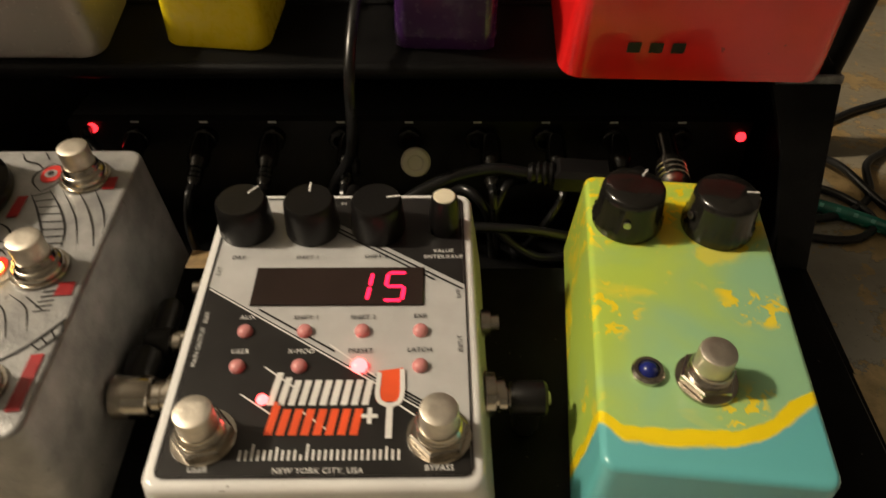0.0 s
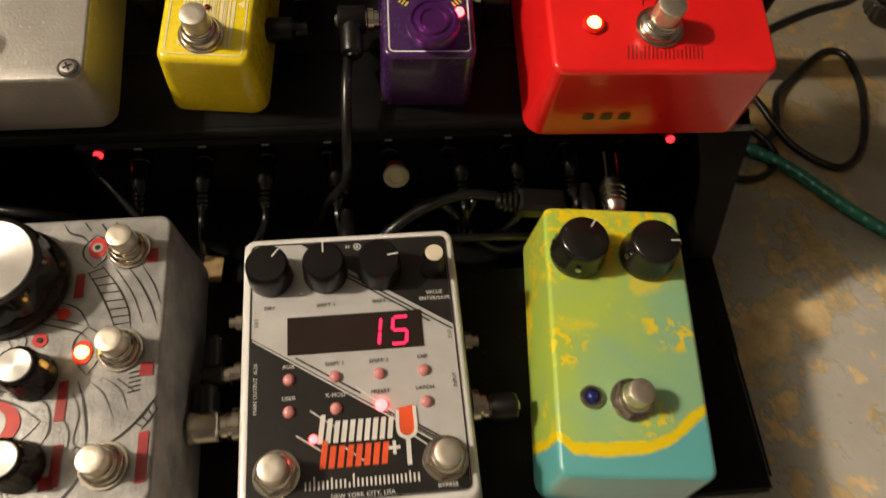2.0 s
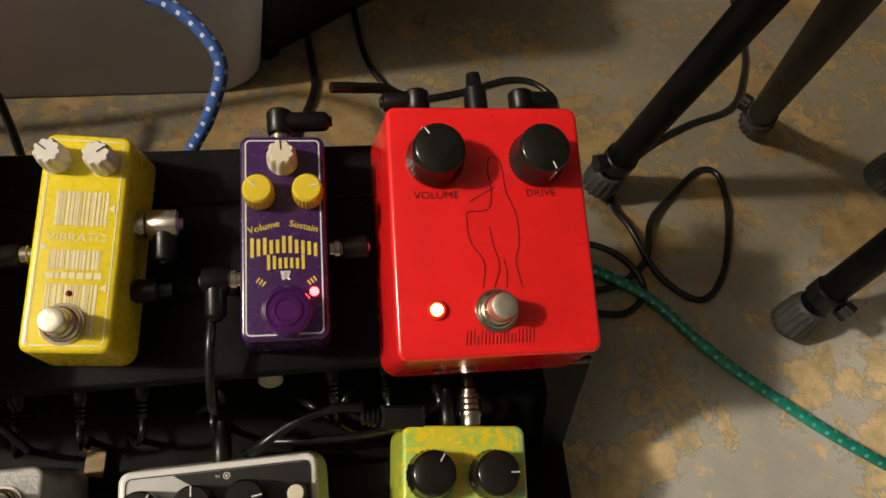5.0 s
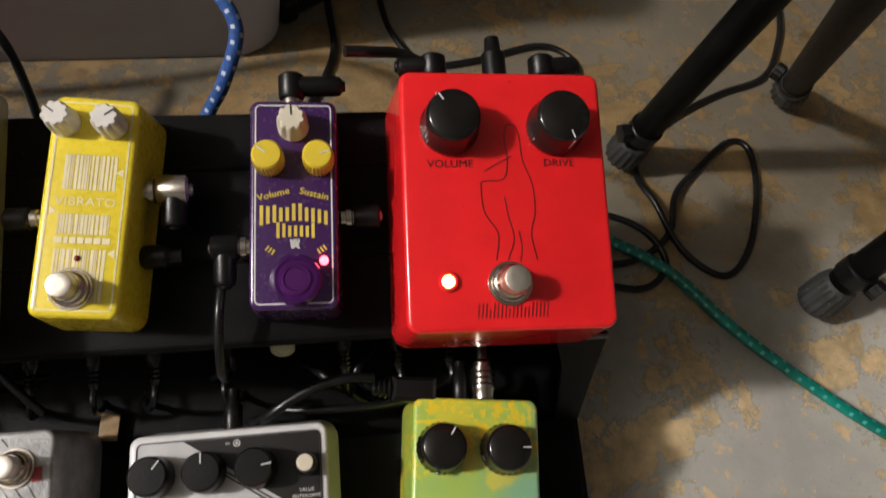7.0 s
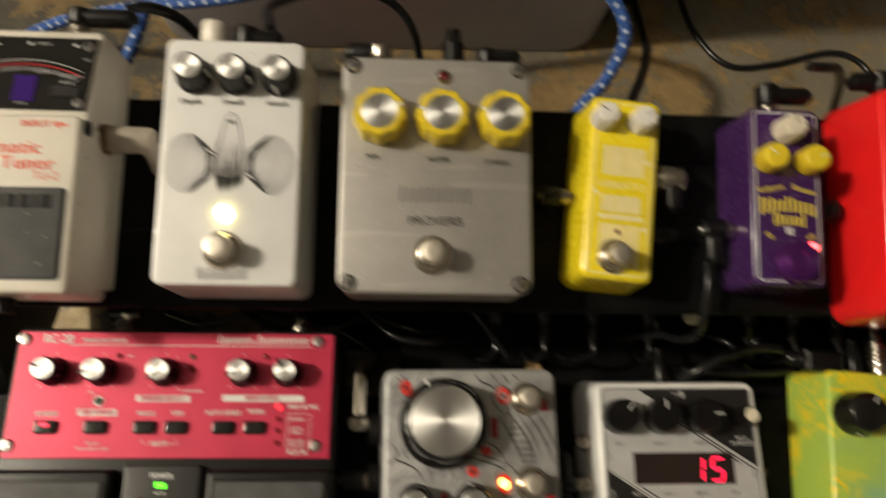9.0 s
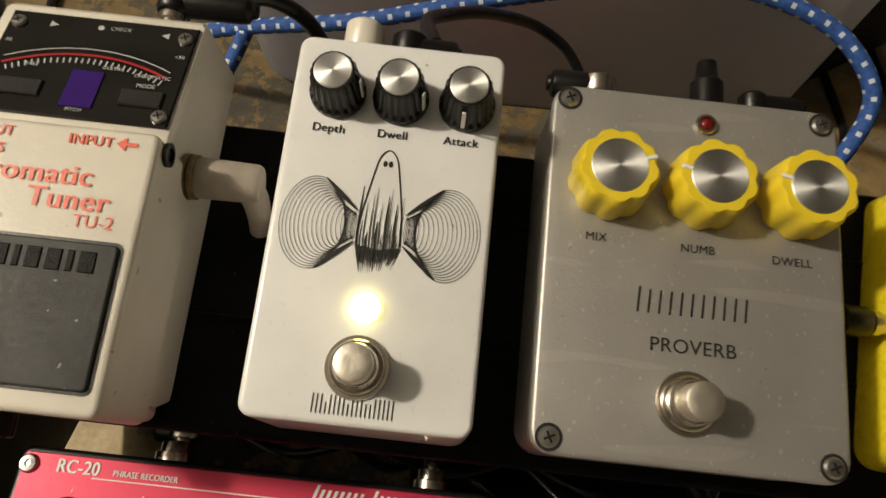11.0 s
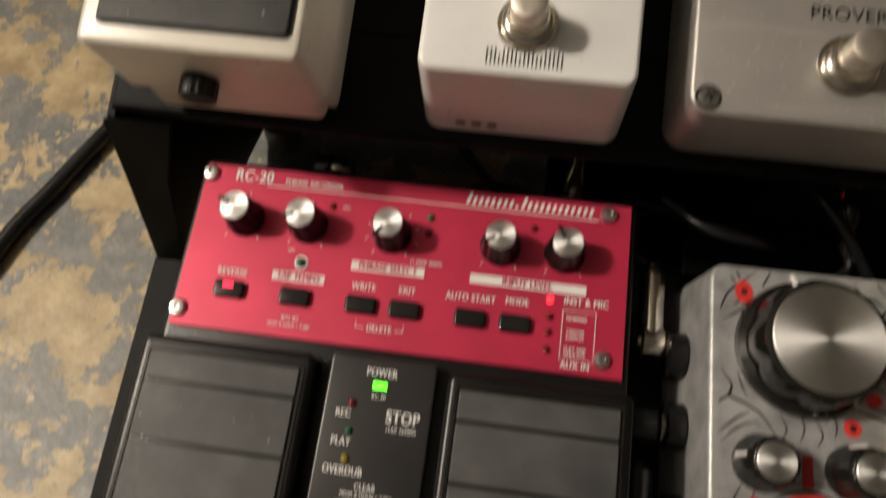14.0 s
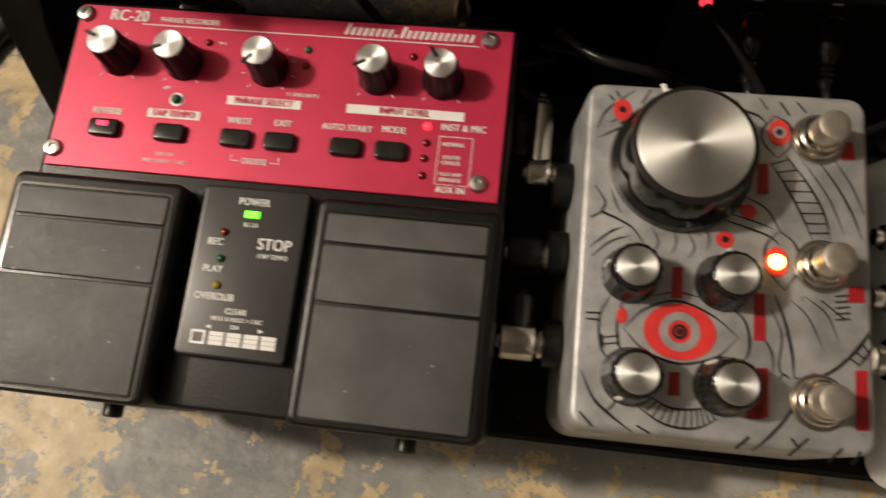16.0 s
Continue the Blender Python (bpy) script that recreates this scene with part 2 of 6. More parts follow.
NAVY = mat("indigo_window", (0.035, 0.009, 0.15), 0.2, var=0.1, scale=60)
TEAL_CABLE = mat("teal_cable_jacket", (0.01, 0.20, 0.15), 0.25, var=0.3, scale=60, coat=0.5)
LED_OFF_PINK = mat("unlit_pink_lens", (0.66, 0.27, 0.27), 0.22, var=0.1, scale=200, coat=0.4)
LED_OFF_RED = mat("unlit_red_lens", (0.16, 0.008, 0.008), 0.2, var=0.1, scale=200)
LED_OFF_BLUE = mat("unlit_blue_lens", (0.01, 0.018, 0.16), 0.15, var=0.1, scale=200, coat=0.6)
LED_OFF_GREEN = mat("unlit_green_lens", (0.02, 0.10, 0.05), 0.2, var=0.1, scale=200)
LED_OFF_AMBER = mat("unlit_amber_lens", (0.30, 0.22, 0.02), 0.2, var=0.1, scale=200)
LED_RED = glow("lit_red_led", (1.0, 0.02, 0.03), 4.0)
LED_RED_HOT = glow("lit_red_led_bright", (1.0, 0.055, 0.06), 12.0)
LED_SEGMENT = glow("lit_red_segment", (1.0, 0.01, 0.06), 3.5)
LED_AMBER = glow("lit_amber_led", (1.0, 0.55, 0.11), 9.0, (0.4, 0.2, 0.05))
LED_WARM = glow("lit_yellow_led", (1.0, 0.84, 0.34), 8.5, (0.5, 0.4, 0.1))
LED_GREEN = glow("lit_green_led", (0.16, 1.0, 0.03), 3.0, (0.05, 0.3, 0.02))


def specks(m, scale, above, colour, amount, stretch=(1.0, 1.0, 1.0)):
    """Sparse chips, dust or short scratches over a surface."""
    t = m.node_tree
    b = t.nodes["Principled BSDF"]
    co, mp, n = t.nodes.new("ShaderNodeTexCoord"), t.nodes.new("ShaderNodeMapping"), t.nodes.new("ShaderNodeTexNoise")
    mp.inputs["Scale"].default_value = stretch
    mp.inputs["Rotation"].default_value = (0, 0, 0.5)
    n.inputs["Scale"].default_value, n.inputs["Detail"].default_value = scale, 1.0
    t.links.new(co.outputs["Object"], mp.inputs["Vector"])
    t.links.new(mp.outputs["Vector"], n.inputs["Vector"])
    r, mix = t.nodes.new("ShaderNodeMapRange"), t.nodes.new("ShaderNodeMix")
    r.inputs["From Min"].default_value, r.inputs["From Max"].default_value = above, above + 0.02
    r.inputs["To Max"].default_value = amount
    t.links.new(n.outputs["Fac"], r.inputs["Value"])
    mix.data_type = "RGBA"
    t.links.new(r.outputs["Result"], mix.inputs["Factor"])
    t.links.new(b.inputs["Base Color"].links[0].from_socket, mix.inputs["A"])
    mix.inputs["B"].default_value = (*colour, 1)
    t.links.new(mix.outputs["Result"], b.inputs["Base Color"])


specks(RUBBER, 420.0, 0.785, (0.40, 0.38, 0.35), 0.8)
specks(TREAD, 420.0, 0.76, (0.34, 0.32, 0.30), 0.7)
specks(ALU, 620.0, 0.70, (0.72, 0.70, 0.66), 0.45, (1.0, 0.7, 1.0))
specks(ALU, 160.0, 0.66, (0.60, 0.58, 0.55), 0.30, (0.12, 1.0, 1.0))
specks(ALU, 420.0, 0.75, (0.16, 0.155, 0.15), 0.4)
specks(ALU_PRINT, 380.0, 0.74, (0.20, 0.195, 0.19), 0.5)
specks(BLACK_STEEL, 500.0, 0.775, (0.12, 0.115, 0.11), 0.6)
specks(WHITE_PAINT, 300.0, 0.775, (0.22, 0.21, 0.19), 0.7)
specks(CREAM_PAINT, 240.0, 0.745, (0.24, 0.20, 0.15), 0.6)
specks(RED_PAINT, 300.0, 0.785, (0.20, 0.01, 0.012), 0.6)


# ---- mesh helpers ----
def mesh_of(name, bm, material, smooth=None):
    bmesh.ops.recalc_face_normals(bm, faces=bm.faces)
    me = bpy.data.meshes.new(name)
    if smooth is not None:
        for f in bm.faces:
            f.smooth = True
        for e in bm.edges:
            e.smooth = len(e.link_faces) == 2 and e.calc_face_angle(3.2) < radians(smooth)
    bm.to_mesh(me)
    bm.free()
    me.materials.append(material)
    return me


def part(name, bm, material, parent, label="", smooth=35):
    """Links a bmesh as one mesh object under a thing or a part; a list of them as one part each."""
    if isinstance(bm, list):
        return [part(name, one, material, parent, label, smooth) for one in bm]
    ob = new(name, mesh_of(name, bm, material, smooth))
    ob.parent = parent
    if label:
        tagged(ob, label)
    return ob


def thing(name, m, label, category, group="", kind=""):
    ob = new(name)
    ob.empty_display_size = 0.02
    ob.matrix_world = m
    return tagged(ob, label, category, group, kind)


def rounded_loop(w, l, r, n=5):
    pts = []
    r = min(r, w / 2 - 1e-5, l / 2 - 1e-5)
    for cx, cy, a0 in ((w / 2 - r, l / 2 - r, 0), (-w / 2 + r, l / 2 - r, 90), (-w / 2 + r, -l / 2 + r, 180), (w / 2 - r, -l / 2 + r, 270)):
        for k in range(n + 1):
            a = radians(a0 + 90 * k / n)
            pts.append((cx + r * math.cos(a), cy + r * math.sin(a)))
    return pts


def rings(bm, loops, cap_bottom=True, cap_top=True, m=None):
    """Skins a row of equal loops of points."""
    rows = [[bm.verts.new(m @ Vector(p) if m else p) for p in lp] for lp in loops]
    n = len(rows[0])
    for a, b in zip(rows, rows[1:]):
        for k in range(n):
            bm.faces.new((a[k], a[(k + 1) % n], b[(k + 1) % n], b[k]))
    if cap_bottom:
        bm.faces.new(rows[0][::-1])
    if cap_top:
        bm.faces.new(rows[-1])
    return bm


def case(w, l, h, r=0.006, edge=0.002, flare=0.0, z=0.0, at=(0, 0), bm=None, foot=0.0006):
    """A cast box: rounded corners, a rounded top edge, walls that flare out towards the base."""
    bm = bm or bmesh.new()
    loops = []

    def loop(grow, hh):
        return [(at[0] + x, at[1] + y, z + hh) for x, y in rounded_loop(w + 2 * grow, l + 2 * grow, max(r + grow, 0.0004))]
    loops.append(loop(flare - foot, 0))
    loops.append(loop(flare, foot))
    loops.append(loop(0, h - edge))
    for k in (1, 2, 3, 4):
        a = radians(22.5 * k)
        loops.append(loop(-edge * (1 - math.cos(a)), h - edge + edge * math.sin(a)))
    return rings(bm, loops)


def box(w, l, h, at=(0, 0, 0), bevel=0.0006, bm=None, m=None):
    bm = bm or bmesh.new()
    b = min(bevel, w / 2.2, l / 2.2, h / 2.2)
    lp = lambda g, z: [(at[0] + x, at[1] + y, at[2] + z) for x, y in ((w / 2 - g, l / 2 - g), (-w / 2 + g, l / 2 - g), (-w / 2 + g, -l / 2 + g), (w / 2 - g, -l / 2 + g))]
    return rings(bm, [lp(b, 0), lp(0, b), lp(0, h - b), lp(b, h)], m=m)


def lathe(profile, n=28, lobes=0, depth=0.0, band=(0, 99), at=(0, 0, 0), bm=None, m=None, sharp=1.0):
    """Turns a profile of (radius, height); lobes cut flutes into the rings whose index lies in band."""
    bm = bm or bmesh.new()
    if lobes:
        n = max(n, lobes * 6)
    loops = []
    for i, (r, z) in enumerate(profile):
        lp = []
        for k in range(n):
            a = 2 * math.pi * k / n
            rr = r
            if lobes and band[0] <= i <= band[1]:
                c = 0.5 + 0.5 * math.cos(lobes * a)
                rr = r - depth * c ** sharp
            lp.append((at[0] + rr * math.cos(a), at[1] + rr * math.sin(a), at[2] + z))
        loops.append(lp)
    return rings(bm, loops, m=m)


def smooth_path(pts, per=8):
    v = [Vector(p) for p in pts]
    v = [v[0] * 2 - v[1]] + v + [v[-1] * 2 - v[-2]]
    out = []
    for i in range(1, len(v) - 2):
        p0, p1, p2, p3 = v[i - 1:i + 3]
        for k in range(per):
            s = k / per
            out.append(0.5 * ((2 * p1) + (p2 - p0) * s + (2 * p0 - 5 * p1 + 4 * p2 - p3) * s * s + (3 * p1 - p0 - 3 * p2 + p3) * s ** 3))
    out.append(v[-2])
    return out


def tube(pts, r, n=10, per=8, bm=None, radii=None):
    """A round cable or rod along a smooth line."""
    bm = bm or bmesh.new()
    line = smooth_path(pts, per) if per > 1 else [Vector(p) for p in pts]
    loops = []
    side = None
    for i, p in enumerate(line):
        d = (line[min(i + 1, len(line) - 1)] - line[max(i - 1, 0)]).normalized()
        side = (side - d * side.dot(d)).normalized() if side else d.orthogonal().normalized()
        up = d.cross(side)
        rr = radii(i / (len(line) - 1)) if radii else r
        loops.append([p + rr * (math.cos(2 * math.pi * k / n) * side + math.sin(2 * math.pi * k / n) * up) for k in range(n)])
    return rings(bm, loops)


def flat(pts, z, bm=None):
    """A printed patch: a flat outline at height z."""
    bm = bm or bmesh.new()
    bm.faces.new([bm.verts.new((x, y, z)) for x, y in pts])
    return bm


def stroke(pts, width, z, bm=None, closed=False, per=6, taper=False):
    """A printed line of even or tapering width along a smooth row of points."""
    bm = bm or bmesh.new()
    if closed:
        pts = list(pts) + [pts[0]]
    line = smooth_path([(x, y, 0) for x, y in pts], per) if per > 1 else [Vector((x, y, 0)) for x, y in pts]
    prev = None
    for i, p in enumerate(line):
        d = line[min(i + 1, len(line) - 1)] - line[max(i - 1, 0)]
        if d.length < 1e-9:
            continue
        d.normalize()
        s = i / (len(line) - 1)
        wv = width * (0.25 + 0.75 * math.sin(math.pi * min(1, max(0, s)))) if taper else width
        nrm = Vector((-d.y, d.x, 0)) * wv / 2
        a, b = bm.verts.new((p.x + nrm.x, p.y + nrm.y, z)), bm.verts.new((p.x - nrm.x, p.y - nrm.y, z))
        if prev:
            bm.faces.new((prev[0], a, b, prev[1]))
        prev = (a, b)
    return bm


def disc(x, y, r, z, bm=None, n=28, inner=0.0, squash=1.0):
    bm = bm or bmesh.new()
    o = [bm.verts.new((x + r * math.cos(2 * math.pi * k / n), y + r * squash * math.sin(2 * math.pi * k / n), z)) for k in range(n)]
    if inner:
        q = [bm.verts.new((x + inner * math.cos(2 * math.pi * k / n), y + inner * squash * math.sin(2 * math.pi * k / n), z)) for k in range(n)]
        for k in range(n):
            bm.faces.new((o[k], o[(k + 1) % n], q[(k + 1) % n], q[k]))
    else:
        bm.faces.new(o)
    return bm


def word(body, cap, material, parent, x, y, z, turn=0.0, wide=1.0, shear=0.0, name="lettering", bold=0.0):
    """Words in the built-in font, cap: the height of a capital, lying flat at z; bold thickens the strokes sideways."""
    c = bpy.data.curves.new("lettering", "FONT")
    c.body, c.size, c.align_x, c.align_y, c.shear, c.resolution_u = body, cap / 0.70, "CENTER", "CENTER", shear, 4
    c.space_character = 1.04 + 0.5 * bold / cap
    tmp = new("lettering", c)
    one = bpy.data.meshes.new_from_object(tmp.evaluated_get(bpy.context.evaluated_depsgraph_get()))
    bpy.data.objects.remove(tmp)
    bpy.data.curves.remove(c)
    bm = bmesh.new()
    for k, dx in enumerate((-bold, 0.0, bold) if bold else (0.0,)):
        copy = one.copy()
        copy.transform(Matrix.Translation((dx, 0, 0.00003 * k)))
        bm.from_mesh(copy)
        bpy.data.meshes.remove(copy)
    bpy.data.meshes.remove(one)
    me = bpy.data.meshes.new("lettering")
    bm.to_mesh(me)
    bm.free()
    me.materials.append(material)
    ob = new(name, me)
    ob.parent = parent
    ob.matrix_basis = pose(x, y, z, 0, 0, turn) @ Matrix.Diagonal((wide, 1, 1, 1))
    return ob


def mark_bars(x0, x1, y, tall, heights, z, weight=0.6, slant=0.0, arch=0.0, base=True):
    """A maker's mark drawn as a row of plain upright bars of given relative heights, slanted or set on an arch."""
    out = []
    n = len(heights)
    pitch = (x1 - x0) / n
    for k, h in enumerate(heights):
        cx = x0 + pitch * (k + 0.5)
        f = 2 * (k + 0.5) / n - 1
        lo = y - tall / 2 + arch * (1 - f * f)
        hi = lo + tall * h
        if not base:
            lo, hi = lo + tall * (1 - h) / 2, hi + tall * (1 - h) / 2
        hw = pitch * weight / 2
        out.append(flat([(cx - hw + slant * (lo - y), lo), (cx + hw + slant * (lo - y), lo), (cx + hw + slant * (hi - y), hi), (cx - hw + slant * (hi - y), hi)], z))
    return out


def blocks(x0, x1, y, tall, widths, z, gap=0.0010):
    """A maker's mark drawn as a row of plain solid blocks."""
    out = []
    unit = (x1 - x0 - gap * (len(widths) - 1)) / sum(widths)
    x = x0
    for k, wd in enumerate(widths):
        c = tall * 0.12
        out.append(flat([(x, y - tall / 2), (x + unit * wd - c, y - tall / 2), (x + unit * wd, y - tall / 2 + c), (x + unit * wd, y + tall / 2), (x + c, y + tall / 2), (x, y + tall / 2 - c)], z))
        x += unit * wd + gap
    return out


# ---- fittings that many pedals share ----
def foot_switch(parent, x, y, z, scale=1.0, hexagon=False):
    s = scale
    if hexagon:
        nut = part("switch_nut", rings(bmesh.new(), [[(g * s * 0.0082 * math.cos(radians(60 * k)), g * s * 0.0082 * math.sin(radians(60 * k)), zz * s) for k in range(6)] for g, zz in ((0.96, 0.0008), (1, 0.0012), (1, 0.0032), (0.92, 0.0036))]), NICKEL, parent, "nickel foot switch", smooth=20)
    else:
        nut = part("switch_nut", lathe([(0.0076 * s, 0.0008), (0.0078 * s, 0.0012), (0.0076 * s, 0.0026), (0.0068 * s, 0.0036), (0.0058 * s, 0.0040)], n=36), NICKEL, parent, "nickel foot switch", smooth=30)
    nut.matrix_basis = pose(x, y, z, 0, 0, 12)
    part("washer", lathe([(0.0088 * s, 0), (0.0090 * s, 0.0003), (0.0088 * s, 0.0009), (0.006 * s, 0.0009)]), NICKEL, nut)
    part("bushing", lathe([(0.0062 * s, 0.0034 * s), (0.0062 * s, 0.0041 * s), (0.0059 * s, 0.0044 * s), (0.0062 * s, 0.0047 * s), (0.0059 * s, 0.0052 * s), (0.0062 * s, 0.0057 * s), (0.0058 * s, 0.0062 * s), (0.0056 * s, 0.0068 * s), (0.004 * s, 0.0068 * s)]), NICKEL, nut)
    part("plunger", lathe([(0.0052 * s, 0.006 * s), (0.0052 * s, 0.0131 * s), (0.0050 * s, 0.0136 * s), (0.0046 * s, 0.0138 * s), (0.0020 * s, 0.0138 * s)], n=32), PLUNGER, nut)
    return nut


def led(parent, x, y, z, r, lens, label="", bezel=None, dome=0.6, name="indicator_light"):
    ob = part(name, lathe([(r, 0.0), (r, r * 0.3), (r * 0.86, r * (0.3 + dome * 0.5)), (r * 0.5, r * (0.3 + dome * 0.87)), (r * 0.1, r * (0.3 + dome))], n=20), lens, parent, label, smooth=60)
    ob.matrix_basis = pose(x, y, z)
    if bezel:
        part("bezel", lathe([(r * 1.62, 0), (r * 1.62, r * 0.35), (r * 1.4, r * 0.62), (r * 1.06, r * 0.62), (r * 1.03, r * 0.1)], n=24), bezel, ob)
    return ob


def knob(parent, x, y, z, body, material, turn=0.0, lobes=0, depth=0.0, band=(0, 99), pointer=None, cap=None, label="", sharp=1.0, name="knob"):
    """body: the profile. pointer: (from, to, height, width, material) for a line on the top; cap: (radius, height, material)."""
    ob = part(name, lathe(body, 30, lobes, depth, band, sharp=sharp), material, parent, label, smooth=40)
    ob.matrix_basis = pose(x, y, z, 0, 0, turn)
    if cap:
        part("cap", lathe([(cap[0], cap[1] - 0.0006), (cap[0], cap[1]), (cap[0] - 0.0003, cap[1] + 0.0003), (0.0005, cap[1] + 0.0003)], n=36), cap[2], ob, smooth=30)
    if pointer:
        a, b, h, w, pm = pointer
        part("pointer", box(w, b - a, 0.0005, (0, (a + b) / 2, h), 0.0001), pm, ob)
    return ob


def screw(parent, x, y, z, r=0.0032, material=None, name="screw"):
    ob = part(name, lathe([(r, 0), (r, r * 0.22), (r * 0.8, r * 0.45), (r * 0.35, r * 0.5), (0.0002, r * 0.5)], n=20), material or STEEL, parent)
    ob.matrix_basis = pose(x, y, z, 0, 0, 25)
    cut = box(r * 1.1, r * 0.22, 0.0002, (0, 0, r * 0.5), 0.00005)
    box(r * 0.22, r * 1.1, 0.0002, (0, 0, r * 0.502), 0.00005, bm=cut)
    part("screw_slot", cut, PRINT_BLACK, ob, smooth=None)
    return ob


LOW, HIGH = 7.0, 15.5
LOW_DECK, HIGH_DECK = 0.042, 0.071


def on_low(x, v, w=LOW_DECK, turn=0.0):
    return pose(0, 0, 0, LOW) @ pose(x, v, w, 0, 0, turn)


def on_high(x, v, w=HIGH_DECK, turn=0.0):
    return pose(0, 0, 0, HIGH) @ pose(x, v, w, 0, 0, turn)


# ---- the room ----
def slab(name, w, l, h, m, material, label, category):
    ob = new(name, mesh_of(name, box(w, l, h, bevel=0.002), material))
    ob.matrix_world = m
    return tagged(ob, label, category, kind="structure")


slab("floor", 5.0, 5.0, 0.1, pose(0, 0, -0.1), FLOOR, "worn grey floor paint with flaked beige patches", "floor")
slab("ceiling", 5.0, 5.0, 0.1, pose(0, 0, 2.45), CEILING, "plain pale ceiling", "ceiling")
slab("wall_north", 5.0, 0.1, 2.45, pose(0, 2.55, 0), WALL, "plain pale painted wall", "wall")
slab("wall_south", 5.0, 0.1, 2.45, pose(0, -2.55, 0), WALL, "plain pale painted wall", "wall")
slab("wall_east", 0.1, 5.0, 2.45, pose(2.55, 0, 0), WALL, "plain pale painted wall", "wall")
slab("wall_west", 0.1, 5.0, 2.45, pose(-2.55, 0, 0), WALL, "plain pale painted wall", "wall")


# ---- the pedalboard ----
def pedalboard():
    t = thing("pedalboard", pose(0, 0, 0), "black powder-coated two-tier steel pedalboard on the floor", "pedalboard")

    def plank(name, m, x0, x1, v0, v1, thick=0.004):
        ob = part(name, box(x1 - x0, v1 - v0, thick, ((x0 + x1) / 2, (v0 + v1) / 2, -thick), 0.0008), BLACK_STEEL, t)
        ob.matrix_basis = m
        return ob
    low, high = pose(0, 0, 0, LOW) @ pose(0, 0, LOW_DECK), pose(0, 0, 0, HIGH) @ pose(0, 0, HIGH_DECK)
    plank("lower_deck", low, -0.420, 0.1445, 0.104, 0.216)
    plank("upper_deck", high, -0.4165, 0.1465, 0.2690, 0.376)
    for v in (0.305, 0.349):
        ob = part("upper_ridge", tube([(-0.414, v, 0.0), (0.144, v, 0.0)], 0.0011, 8, 1), BLACK_STEEL, t)
        ob.matrix_basis = high
    # rolled lip along the front of the upper tier and the lower tier
    ob = part("upper_lip", tube([(-0.4165, 0.2690, -0.0032), (0.1465, 0.2690, -0.0032)], 0.0032, 12, 1), BLACK_STEEL, t)
    ob.matrix_basis = high
    # added dark plate, keeps lit floor out of the gap between the tiers
    ob = part("added_gap_plate", box(0.330, 0.062, 0.003, (-0.0205, 0.2465, -0.024), 0.0008), BLACK_STEEL, t)
    ob.matrix_basis = low
    # second added sheet, blacks out the floor below the power supply
    part("added_gap_sheet", box(0.392, 0.110, 0.003, (-0.0545, 0.300, 0.0395), 0.0008), BLACK_STEEL, t)
    ob = part("lower_skirt", box(0.5645, 0.003, 0.026, (-0.13775, 0.1045, -0.029), 0.0008), BLACK_STEEL, t)
    ob.matrix_basis = low
    # unseen backing, added so the space under the upper deck stays dark
    part("added_backing", box(0.5600, 0.003, 0.140, (-0.1358, 0.3375, 0.012), 0.0008), BLACK_STEEL, t)
    # end plates: a foot flange on the lower tier, a sloping riser, a flange under the upper tier
    for x, s in ((-0.4185, 1), (0.1470, -1)):
        prof = [(0.103, 0.012), (0.104, 0.052), (0.2095, 0.066), (0.236, 0.137), (0.340, 0.168), (0.340, 0.006), (0.325, 0.004), (0.24, 0.03), (0.12, 0.012)]
        bm = bmesh.new()
        rings(bm, [[(x, a, b) for a, b in prof], [(x + s * 0.003, a, b) for a, b in prof]])
        part("end_plate", bm, BLACK_STEEL, t, smooth=20)
        bm = bmesh.new()
        wide = [(0.026, 0.2330, 0.1385), (0.017, 0.2245, 0.112), (0.0125, 0.2085, 0.0675), (0.011, 0.160, 0.0605)]
        top = [Vector((x + s * 0.0, y, z)) for _, y, z in wide]
        far = [Vector((x + s * w, y, z)) for w, y, z in wide]
        for k in range(len(wide) - 1):
            bm.faces.new([bm.verts.new(p) for p in (top[k], top[k + 1], far[k + 1], far[k])])
        bmesh.ops.remove_doubles(bm, verts=bm.verts, dist=1e-5)
        ex = bmesh.ops.extrude_face_region(bm, geom=bm.faces[:])
        bmesh.ops.translate(bm, verts=[g for g in ex["geom"] if isinstance(g, bmesh.types.BMVert)], vec=(0, 0.002, -0.0015))
        part("riser", bm, BLACK_STEEL, t, smooth=20)
        if s < 0:
            part("raw_edge", box(0.0245, 0.0016, 0.0036, (x + s * 0.0128, 0.2318, 0.1366), 0.0005), RAW_EDGE, t, "worn bare edge of the flange")
    for x in (-0.405, 0.13):
        for y, z in ((0.115, 0.0), (0.325, 0.0)):
            f = part("rubber_foot", lathe([(0.010, 0), (0.0115, 0.002), (0.0105, 0.013), (0.004, 0.0135)], n=20), RUBBER, t)
            f.matrix_basis = pose(x, y, z)
    return t


pedalboard()


